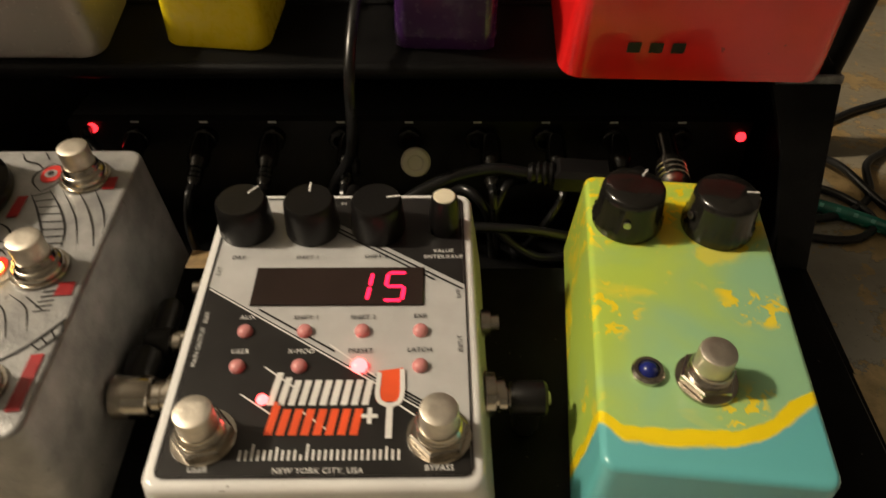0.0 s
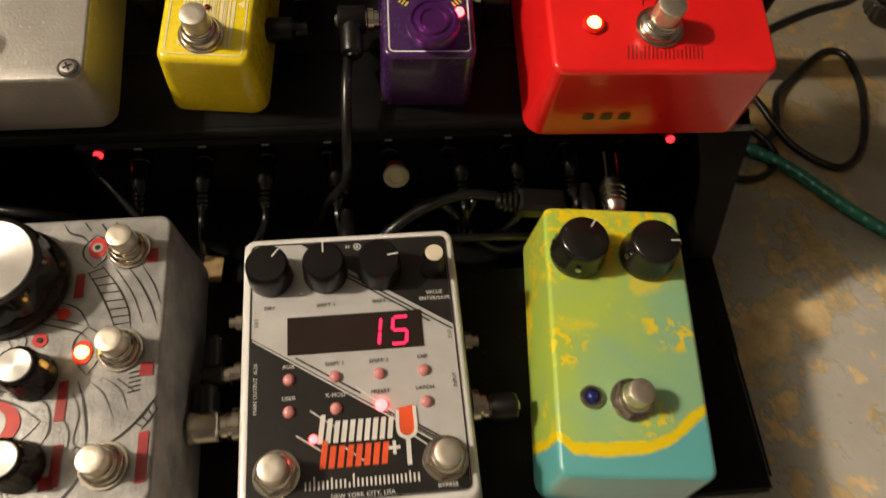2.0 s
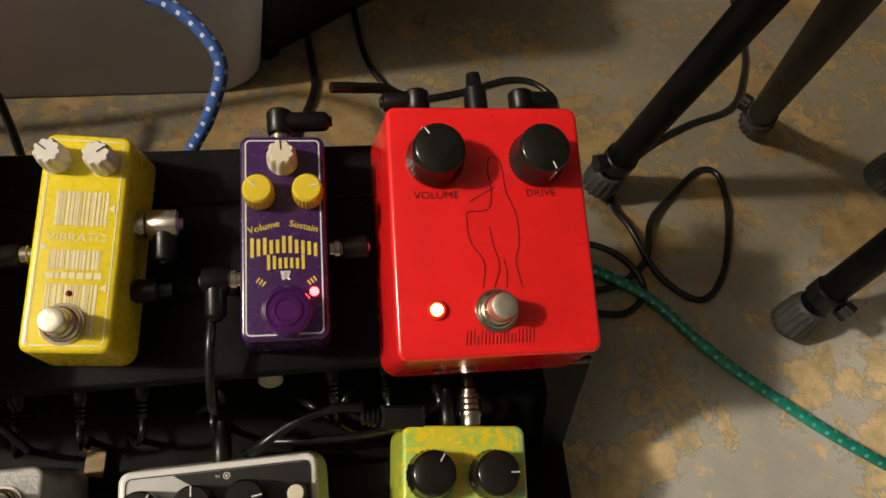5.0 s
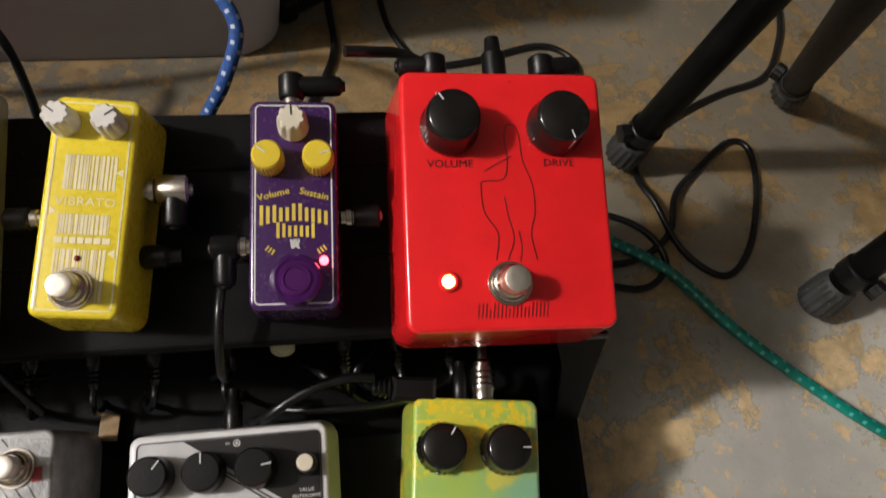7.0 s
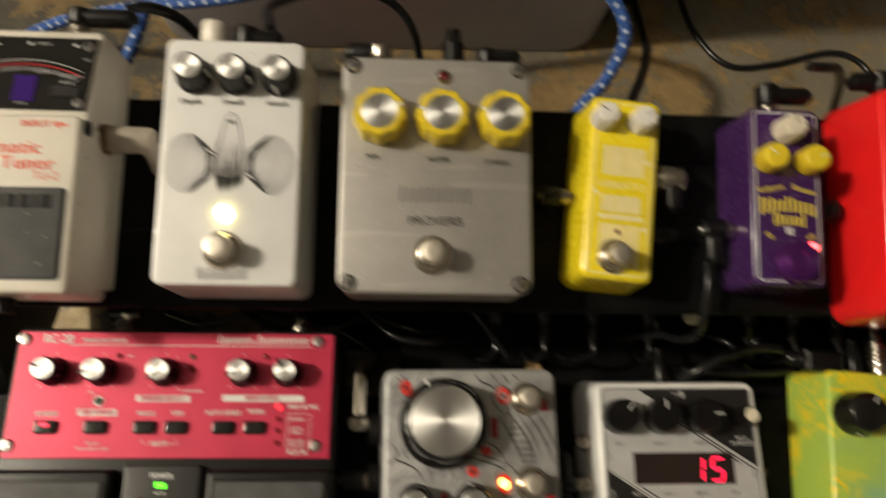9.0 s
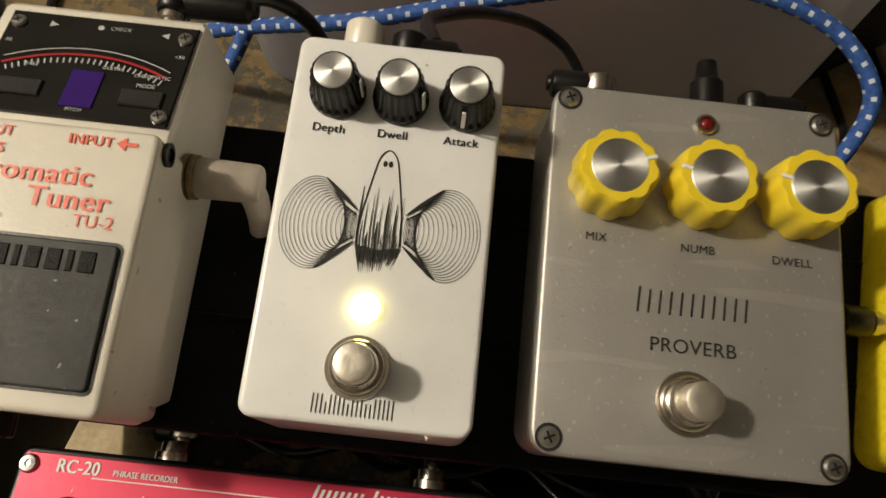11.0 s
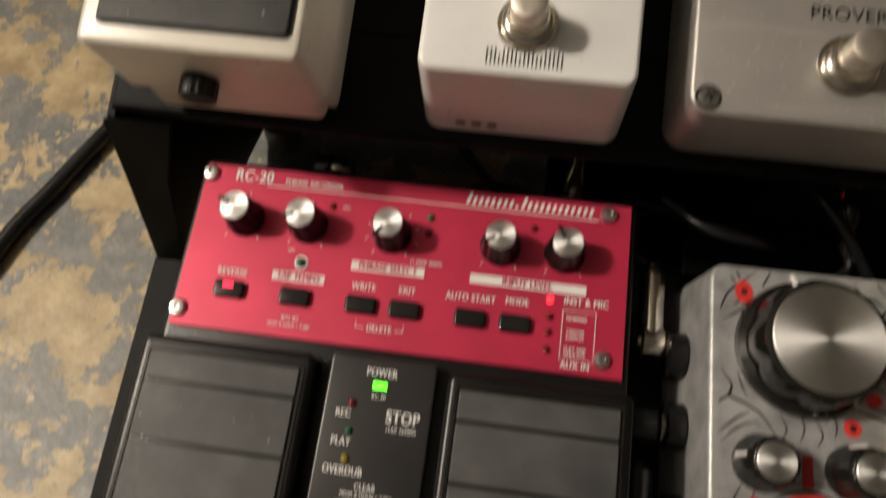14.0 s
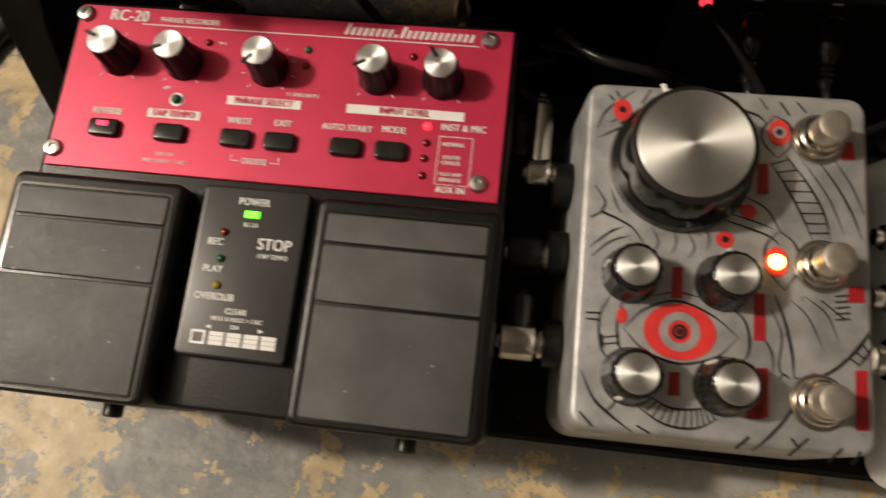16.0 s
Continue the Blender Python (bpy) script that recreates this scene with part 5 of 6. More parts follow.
        th = part("thumb_screw", lathe([(0.0034, 0), (0.0036, 0.001), (0.0036, 0.005), (0.003, 0.0056), (0.001, 0.0056)], n=18), BLACK_GLOSS, p)
        th.matrix_basis = pose(cx + 0.004, Y(0.1005), 0.024, 90)
    mid = 0.0940 - LOW_DECK
    panel = part("lamp_panel", case(0.0372, 0.0580, mid - 0.02, 0.002, 0.001, at=(0, Y(0.1475)), z=0.02), DARK_PANEL, t, "black lamp panel with white lettering")
    part("lower_cover", case(0.0385, 0.0180, mid - 0.026, 0.002, 0.0015, at=(0, Y(0.1110)), z=0.018), BLACK_PLASTIC, t)
    z = mid + 0.0003
    for s, c, x, v in (("POWER", 0.0022, -0.0002, 0.1712), ("RC-20", 0.0013, -0.0002, 0.1632), ("REC", 0.0021, -0.0112, 0.1566), ("PLAY", 0.0021, -0.0105, 0.1474), ("OVERDUB", 0.0021, -0.0083, 0.1382), ("STOP", 0.0034, 0.0090, 0.1570), ("/TAP TEMPO", 0.0013, 0.0090, 0.1530), ("CLEAR", 0.0017, 0.0000, 0.1338), ("PRESS & HOLD > 2 SEC", 0.0012, 0.0008, 0.1312), ("ON", 0.0012, 0.0004, 0.1288)):
        word(s, c * 1.15, PRINT_WHITE, panel, x, Y(v), z, wide=0.82, bold=c * 0.06)
    for x, d in ((-0.0075, -1), (0.0085, 1)):
        part("arrow", flat([(x, Y(0.1292)), (x + d * 0.0016, Y(0.1284)), (x, Y(0.1276))], z), PRINT_WHITE, panel)
    part("badge", white_frame(0.0050, 0.0046, 0.0004, 0.0008, z), PRINT_WHITE, panel).location = (-0.0112, Y(0.1248), 0)
    part("badge", [mark_bars(-0.0080, 0.0152, Y(0.1248) + dy, 0.0014, (1, 1, 1, 1), z, 0.86, base=False) for dy in (-0.0015, 0.0, 0.0015)], PRINT_WHITE, panel)
    part("power_lamp", box(0.0050, 0.0024, 0.0008, (-0.0003, Y(0.1669), mid), 0.0003), LED_GREEN, panel, "lit green power lamp")
    for x, v, lens in ((-0.0088, 0.1602, LED_OFF_RED), (-0.0085, 0.1511, LED_OFF_GREEN), (-0.0081, 0.1421, LED_OFF_AMBER)):
        led(panel, x, Y(v), mid, 0.0014, lens)
    for x in (-0.0370, 0.0605):
        j = part("jack_nut", lathe([(0.007, 0), (0.007, 0.004), (0.0055, 0.0045), (0.0055, 0.008), (0.003, 0.008)], n=18), NICKEL, t)
        j.matrix_basis = pose(x, 0.0722, 0.026, -90)
    return t


def tuner():
    t = thing("tuner_pedal", on_high(-0.3625, 0.3330), "aged white tuner pedal with red lettering and a black rubber pad", "tuner pedal", "pedals on the board")
    # the cast body: a low front, cheeks beside the treadle and a rear deck that falls away to the back
    prof = [(-0.0585, 0.0), (0.0620, 0.0), (0.0625, 0.0015), (0.0625, 0.0350), (0.0605, 0.0372), (0.0180, 0.0468), (0.0140, 0.0472), (0.0115, 0.0455), (-0.0200, 0.0400), (-0.0560, 0.0330), (-0.0605, 0.0290), (-0.0610, 0.0120)]
    cy, cz = 0.0, 0.022
    bm = bmesh.new()
    rings(bm, [[(x, cy + (y - cy) * g, cz + (z - cz) * g) for y, z in prof] for x, g in ((-0.0345, 0.94), (-0.0339, 0.985), (-0.0327, 1.0), (0.0297, 1.0), (0.0309, 0.985), (0.0315, 0.94))])
    bmesh.ops.translate(bm, verts=bm.verts, vec=(0, 0, 0.0003))
    part("body", bm, CREAM_PAINT, t, smooth=28)
    dz = 0.0345
    d = part("meter_panel", box(0.0600, 0.0400, 0.0012, (0, 0.0405, dz - 0.0006), 0.0004), BLACK_GLOSS, t, "black meter panel with a curved scale")
    d.matrix_basis = pose(0.0, 0.0385, 0.0428, -12.7) @ pose(0, -0.0405, -dz)
    z = dz + 0.0009
    arc = lambda r, a0, a1, n=16: [(r * math.sin(radians(a)), -0.012 + r * math.cos(radians(a))) for a in np.linspace(a0, a1, n)]
    part("scale_line", stroke(arc(0.0590, -26, 26), 0.0004, z), SILVER_PRINT, d)
    part("scale_line", stroke(arc(0.0566, -27, 27), 0.0009, z), bpy.data.materials["dark_red_print"], d)
    bm = bmesh.new()
    for a in np.linspace(-26, 26, 27):
        p = [((r) * math.sin(radians(a)), -0.012 + r * math.cos(radians(a))) for r in (0.0532, 0.0552)]
        stroke(p, 0.0005, z, bm, per=1)
    part("scale_ticks", bm, SILVER_PRINT, d)
    part("note_window", box(0.0100, 0.0140, 0.0006, (0.0015, 0.0315, z - 0.0004), 0.0002), NAVY, d, "indigo note window")
    for x, wd in ((-0.0170, 0.013), (0.0200, 0.013)):
        part("key", box(wd, 0.0060, 0.0010, (x, 0.0300, z - 0.0004), 0.0004), DARK_PANEL, d)
    for x, y in ((-0.0265, 0.0555), (0.0268, 0.0552), (-0.0270, 0.0245), (0.0270, 0.0240)):
        screw(d, x, y, z - 0.0002, 0.0024, STEEL)
    for s, c, x, y in (("CHECK", 0.0014, 0.0060, 0.0562), ("MODE", 0.0014, 0.0200, 0.0348), ("BASS", 0.0013, -0.0165, 0.0388), ("GUITAR", 0.0013, 0.0085, 0.0402), ("CHROMATIC", 0.0013, 0.0210, 0.0385), ("PITCH", 0.0012, 0.0015, 0.0233), ("+50", 0.0013, 0.0270, 0.0475), ("-50", 0.0013, -0.0270, 0.0475)):
        word(s, c, SILVER_PRINT, d, x, y, z + 0.0001, bold=0.00004)
    part("dot", disc(-0.0005, 0.0562, 0.0010, z), SILVER_PRINT, d)
    for x, s in ((-0.0165, 1), (0.0215, -1)):
        part("arrow", flat([(x, 0.0545), (x, 0.0569), (x + s * 0.0026, 0.0557)][::s], z), SILVER_PRINT, d)
    # the hinged treadle: a thick lid that stands above the body
    top = 0.1272 - HIGH_DECK
    flap = part("treadle", case(0.0675, 0.0795, top - 0.0240, 0.0030, 0.0020, 0.0006, at=(-0.0008, -0.0258), z=0.0240), CREAM_PAINT, t, "aged white treadle")
    part("front_lip", case(0.0590, 0.0060, 0.0200, 0.0025, 0.0020, 0.0008, at=(-0.0015, -0.0612), z=0.0050), CREAM_PAINT, flap)
    pad = part("rubber_pad", case(0.0570, 0.0390, 0.0016, 0.0016, 0.0007, at=(0.0005, -0.0395), z=top - 0.0002), TREAD, flap, "black rubber pad with a moulded mark")
    part("pad_rim", white_frame(0.0588, 0.0408, 0.0022, 0.0010, top + 0.0003), BLACK_PLASTIC, pad).location = (0.0005, -0.0395, 0)
    x = -0.0240
    for wd in (0.0062, 0.0016, 0.0048, 0.0018, 0.0040, 0.0018, 0.0040, 0.0040, 0.0018, 0.0044):
        part("moulded_mark", box(wd, 0.0058 - 0.0012 * (wd > 0.005), 0.0005, (x + wd / 2, -0.0255, top + 0.0013), 0.0002), BLACK_STEEL, pad)
        x += wd + 0.0015
    z = top + 0.0003
    for s, c, x, y, b in (("OUTPUT", 0.0030, -0.0165, 0.0098, 1), ("BYPASS", 0.0030, -0.0165, 0.0046, 1), ("INPUT", 0.0030, 0.0140, 0.0094, 1), ("Chromatic", 0.0058, -0.0030, -0.0015, 2), ("Tuner", 0.0058, 0.0118, -0.0085, 2), ("TU-2", 0.0036, 0.0200, -0.0142, 0)):
        word(s, c, TUNER_RED, flap, x, y, z, bold=0.00012 * b, wide=1.06 if c > 0.005 else 1.0)
    for x, y, s in ((-0.0285, 0.0098, -1), (-0.0285, 0.0046, -1), (0.0240, 0.0094, -1)):
        bm = flat([(x + s * 0.0028, y), (x, y - 0.0021), (x, y + 0.0021)][::s], z)
        flat([(x, y - 0.0006), (x + 0.0032, y - 0.0006), (x + 0.0032, y + 0.0006), (x, y + 0.0006)], z, bm)
        part("arrow", bm, TUNER_RED, flap)
    th = part("thumb_screw", lathe([(0.0054, 0), (0.0060, 0.001), (0.0060, 0.0064), (0.0052, 0.0070), (0.001, 0.0070)], n=40, lobes=14, depth=0.0004, band=(1, 2)), BLACK_PLASTIC, flap)
    th.matrix_basis = pose(-0.0040, -0.0660, 0.0360, 90)
    sc = part("pivot_screw", lathe([(0.0036, 0), (0.0036, 0.0012), (0.0022, 0.0014), (0.0020, 0.0004)], n=18), BLACK_PLASTIC, flap)
    sc.matrix_basis = pose(0.0330, 0.0100, 0.0500, 0, 90)
    return t


looper(), tuner()


# ---- plugs and cables ----
def dashed_tube(pts, r, base, fleck, step=0.0024, n=10, turns=4, gap=1):
    """A braided jacket: light flecks wind round a darker cable."""
    line = smooth_path(pts, 24)
    out, carry = [line[0]], 0.0
    for a, b in zip(line, line[1:]):
        seg = (b - a).length
        d = step - carry
        while d <= seg:
            out.append(a.lerp(b, d / seg))
            d += step
        carry = seg - (d - step)
    bm = tube(out, r, n, 1)
    bm.faces.ensure_lookup_table()
    for i, f in enumerate(bm.faces):
        if i < (len(out) - 1) * n:
            row, k = divmod(i, n)
            if (row + k) % turns == 0 and (row // 2 + k // 2) % 2 == 0:
                f.material_index = 1
    me_mats = (base, fleck)
    return bm, me_mats


def cable(name, pts, r, material, label, flecks=None, group="", **kw):
    if flecks:
        bm, mats = dashed_tube(pts, r, material, flecks, **kw)
        me = mesh_of(name, bm, mats[0], 60)
        me.materials.append(mats[1])
    else:
        me = mesh_of(name, tube(pts, r, 10), material, 60)
    return tagged(new(name, me), label, "cable", group)


def barrel(r, length, profile=None):
    return lathe(profile or [(r * 0.85, 0), (r, length * 0.08), (r, length * 0.92), (r * 0.85, length), (r * 0.2, length)], n=22)


def angle_plug(m, body, label, size=0.0058, arm=0.016, turn=0.0, tail=0.018, tail_mat=None):
    """A right-angle jack plug: local +z is the way into the socket's face outward; the tail leaves along +y turned about z."""
    t = thing("jack_plug", m, label, "plug", "plugs on the pedals")
    part("sleeve", lathe([(size * 0.62, 0), (size * 0.62, 0.002), (size * 0.8, 0.0022), (size * 0.8, 0.0045), (size * 0.62, 0.005), (size * 0.62, 0.006)], n=20), NICKEL, t)
    h = part("housing", barrel(size, arm, [(size * 0.9, 0.0055), (size, 0.0065), (size, arm - 0.001), (size * 0.85, arm), (size * 0.2, arm)]), body, t)
    tl = part("tail", lathe([(size * 0.80, 0), (size * 0.80, tail * 0.82), (size * 0.72, tail * 0.9), (size * 0.45, tail * 0.95), (size * 0.4, tail)], n=18), tail_mat or (body if body != NICKEL else BLACK_PLASTIC), t)
    tl.matrix_basis = pose(0, 0, (arm + 0.006) / 2, 0, 0, turn) @ pose(0, 0, 0, -90, 0, 0)
    sc = screw(t, 0, 0, arm, size * 0.42)
    return t


def straight_plug(m, body, label, r=0.0048, length=0.026, ribs=False):
    t = thing("jack_plug", m, label, "plug", "plugs on the pedals")
    if ribs:
        prof = [(r, 0), (r, 0.004)]
        for k in range(4):
            prof += [(r * 1.1, 0.005 + k * 0.003), (r * 1.1, 0.0068 + k * 0.003), (r * 0.92, 0.0072 + k * 0.003)]
        prof += [(r * 0.92, 0.0185), (r * 0.72, 0.020), (r * 0.72, length), (r * 0.3, length)]
    else:
        prof = [(r * 0.8, 0), (r, 0.0015), (r, length * 0.62), (r * 0.7, length * 0.72), (r * 0.6, length), (r * 0.25, length)]
    part("body", lathe(prof, n=22), body, t)
    return t


OUT_R, OUT_L, OUT_BACK, OUT_FRONT = (0, 90, 0), (0, -90, 0), (-90, 0, 0), (90, 0, 0)
CREAM_PLUG = CREAM_PAINT
# on the upper tier
angle_plug(on_high(-0.0605, 0.3345, 0.0880) @ pose(0, 0, 0, *OUT_R), NICKEL, "nickel right-angle plug in the yellow pedal", 0.0070, 0.019, turn=180)
straight_plug(on_high(-0.0625, 0.3060, 0.0850) @ pose(0, 0, 0, *OUT_R), BLACK_PLASTIC, "black power plug in the yellow pedal", 0.0052, 0.017)
angle_plug(on_high(-0.1010, 0.3240, 0.0880) @ pose(0, 0, 0, *OUT_L), BLACK_PLASTIC, "black right-angle plug in the yellow pedal", 0.0052, 0.015, turn=90)
angle_plug(on_high(-0.0160, 0.3080, 0.0880) @ pose(0, 0, 0, *OUT_L), BLACK_PLASTIC, "black right-angle plug in the purple pedal", 0.0060, 0.017, turn=180)
angle_plug(on_high(0.0230, 0.3195, 0.0880) @ pose(0, 0, 0, *OUT_R), BLACK_PLASTIC, "black right-angle plug in the purple pedal", 0.0056, 0.017, turn=-90)
angle_plug(on_high(0.0035, 0.3680, 0.0930) @ pose(0, 0, 0, *OUT_BACK), BLACK_PLASTIC, "black right-angle plug behind the purple pedal", 0.0058, 0.017, turn=-90, tail=0.024)
angle_plug(on_high(0.0688, 0.3790, 0.0900) @ pose(0, 0, 0, *OUT_BACK), BLACK_PLASTIC, "black plug behind the red pedal", 0.0062, 0.016, turn=90)
straight_plug(on_high(0.0965, 0.3790, 0.0960) @ pose(0, 0, 0, *OUT_BACK), BLACK_PLASTIC, "black power plug behind the red pedal", 0.0056, 0.022)
angle_plug(on_high(0.1210, 0.3780, 0.0900) @ pose(0, 0, 0, *OUT_BACK), BLACK_PLASTIC, "black plug behind the red pedal", 0.0062, 0.016, turn=-90)
straight_plug(on_high(-0.1615, 0.3880, 0.0920) @ pose(0, 0, 0, *OUT_BACK), BLACK_PLASTIC, "black power plug behind the aluminium pedal", 0.0056, 0.022)
angle_plug(on_high(-0.1440, 0.3880, 0.0890) @ pose(0, 0, 0, *OUT_BACK), BLACK_PLASTIC, "black plug behind the aluminium pedal", 0.0050, 0.013, turn=-90)
angle_plug(on_high(-0.1990, 0.3880, 0.0890) @ pose(0, 0, 0, *OUT_BACK), NICKEL, "nickel plug behind the aluminium pedal", 0.0064, 0.013, turn=90)
angle_plug(on_high(-0.2815, 0.3880, 0.0985) @ pose(0, 0, 0, *OUT_BACK), CREAM_PLUG, "cream right-angle plug behind the white pedal", 0.0066, 0.018, turn=0)
angle_plug(on_high(-0.2660, 0.3880, 0.0960) @ pose(0, 0, 0, *OUT_BACK), BLACK_PLASTIC, "black power plug behind the white pedal", 0.0062, 0.017, turn=-90)
plug = thing("jack_plug", on_high(-0.3306, 0.3440, 0.1010) @ pose(0, 0, 0, *OUT_R), "cream jack plug with a ringed collar in the tuner", "plug", "plugs on the pedals")
part("collar", lathe([(0.0060, 0), (0.0074, 0.0004), (0.0074, 0.0018), (0.0062, 0.0022), (0.0072, 0.0026), (0.0072, 0.0040), (0.0060, 0.0044), (0.004, 0.0044)], n=24), mat("dirty_brass", (0.20, 0.14, 0.07), 0.5, metal=0.3, var=0.3, scale=300), plug, "dirty brown ringed collar")
part("housing", lathe([(0.0062, 0.0042), (0.0066, 0.0052), (0.0062, 0.0230), (0.0055, 0.0242), (0.001, 0.0244)], n=24), CREAM_RUBBER, plug)
part("tail", tube([(-0.002, 0, 0.0175), (0.0035, -0.003, 0.0215), (0.010, -0.007, 0.0225), (0.018, -0.010, 0.0215)], 0.0038, 12, radii=lambda f: 0.0050 - 0.0016 * f), CREAM_RUBBER, plug)
angle_plug(on_high(-0.3470, 0.3965, 0.0990) @ pose(0, 0, 0, *OUT_BACK), BLACK_PLASTIC, "black right-angle plug behind the tuner", 0.0060, 0.014, turn=-90, tail=0.028)
straight_plug(pose(-0.2420, 0.2445, 0.0960, -8), NICKEL, "small nickel plug standing behind the loop recorder", 0.0036, 0.026, ribs=False)
angle_plug(pose(-0.3395, 0.2400, 0.0927, -90), NICKEL, "round nickel plug behind the loop recorder", 0.0066, 0.013, turn=90, tail=0.012)
# on the lower tier
angle_plug(on_low(-0.0830, 0.1445, 0.0600) @ pose(0, 0, 0, *OUT_L), NICKEL, "nickel right-angle plug in the pitch pedal", 0.0070, 0.018, turn=0)
angle_plug(on_low(-0.0830, 0.1660, 0.0590) @ pose(0, 0, 0, *OUT_L), BLACK_PLASTIC, "black right-angle plug in the pitch pedal", 0.0052, 0.014, turn=0)
angle_plug(on_low(0.0165, 0.1440, 0.0600) @ pose(0, 0, 0, *OUT_R), BLACK_PLASTIC, "black right-angle plug in the pitch pedal", 0.0056, 0.017, turn=-90)
straight_plug(on_low(0.0900, 0.2260, 0.0720, -5) @ pose(0, 0, 0, *OUT_BACK), NICKEL, "ribbed nickel plug behind the painted pedal", 0.0056, 0.034, ribs=True)
straight_plug(on_low(0.0790, 0.2270, 0.0660, -5) @ pose(0, 0, 0, *OUT_BACK), BLACK_PLASTIC, "black power plug behind the painted pedal", 0.0046, 0.020)
straight_plug(on_low(-0.0345, 0.2200, 0.0600) @ pose(0, 0, 0, *OUT_BACK), BLACK_PLASTIC, "black power plug behind the pitch pedal", 0.0046, 0.022)
angle_plug(on_low(-0.1990, 0.1985, 0.0700) @ pose(0, 0, 0, *OUT_L), NICKEL, "nickel right-angle plug in the silver pedal", 0.0058, 0.014, turn=0, tail=0.031, tail_mat=NICKEL)
angle_plug(on_low(-0.1990, 0.1690, 0.0660) @ pose(0, 0, 0, *OUT_L), BLACK_PLASTIC, "black right-angle plug in the silver pedal", 0.0070, 0.018, turn=90)
angle_plug(on_low(-0.1990, 0.1370, 0.0680) @ pose(0, 0, 0, *OUT_L), NICKEL, "nickel right-angle plug in the silver pedal", 0.0070, 0.018, turn=0)


def supply_plug(x, bend, lean=0.0):
    t = thing("power_plug", pose(x, 0.2625, 0.0955, 90 + 20, 0, lean), "black barrel plug in the power supply", "plug", "plugs in the power supply")
    prof = [(0.0042, 0), (0.0046, 0.001), (0.0046, 0.013), (0.0036, 0.0145)]
    for k in range(4):
        prof += [(0.0034, 0.0155 + k * 0.0024), (0.0027, 0.0167 + k * 0.0024)]
    prof += [(0.0022, 0.026), (0.0012, 0.026)]
    part("body", lathe(prof, n=18), BLACK_GLOSS, t)
    lead = part("lead", tube([(0, 0, 0.024), (0, 0.002, 0.032), (bend * 0.4, -0.010, 0.038), (bend, -0.034, 0.036), (bend * 1.6, -0.050, 0.020)], 0.0017, 8), CABLE_BLACK, t)
    return t


for x, b in ((-0.131, -0.010), (-0.102, -0.006), (-0.073, -0.014), (-0.039, 0.004), (0.022, 0.004), (0.050, -0.016), (0.077, -0.012)):
    supply_plug(x, b)
cap = thing("white_cap", pose(-0.0100, 0.2540, 0.0895, 74), "white round cap with a red base in the power supply", "cap")
part("cap", lathe([(0.0058, 0), (0.0064, 0.0006), (0.0064, 0.0022), (0.0056, 0.0030), (0.0036, 0.0032), (0.0030, 0.0024), (0.0005, 0.0024)], n=28), CREAM_KNOB, cap)
part("red_base", lathe([(0.0046, -0.006), (0.0048, -0.0055), (0.0048, -0.0005), (0.0040, 0.0)], n=20), PRINT_RED, cap)

conn = thing("power_connector", on_low(0.0550, 0.2330, 0.0700, 84), "black ribbed inline connector behind the painted pedal", "connector")
part("body", box(0.012, 0.022, 0.010, (0, 0, 0), 0.002), BLACK_PLASTIC, conn)
part("strain_relief", lathe([(0.0045, 0), (0.0052, 0.001), (0.0040, 0.002), (0.0050, 0.0035), (0.0038, 0.0045), (0.0046, 0.006), (0.0034, 0.007), (0.0040, 0.0085), (0.0028, 0.010)], n=16), BLACK_PLASTIC, conn).matrix_basis = pose(0, 0.011, 0.005, -90)
cable("power_cable", [(0.036, 0.231, 0.098), (0.020, 0.231, 0.100), (0.000, 0.226, 0.097), (-0.018, 0.218, 0.088), (-0.028, 0.222, 0.060)], 0.0026, CABLE_BLACK, "black power lead curving behind the pitch pedal")
cable("power_cable", [(-0.0290, 0.2640, 0.1600), (-0.0305, 0.2450, 0.1585), (-0.0318, 0.2270, 0.1420), (-0.0330, 0.2300, 0.1180), (-0.0360, 0.2380, 0.1010), (-0.0440, 0.2420, 0.0850), (-0.0500, 0.2480, 0.0600)], 0.0021, CABLE_BLACK, "black lead hanging over the upper tier's lip")
cable("power_cable", [(-0.0345, 0.2420, 0.0900), (-0.0350, 0.2490, 0.0930), (-0.0380, 0.2560, 0.0900), (-0.0390, 0.2600, 0.0880)], 0.0019, CABLE_BLACK, "short black power lead to the pitch pedal")
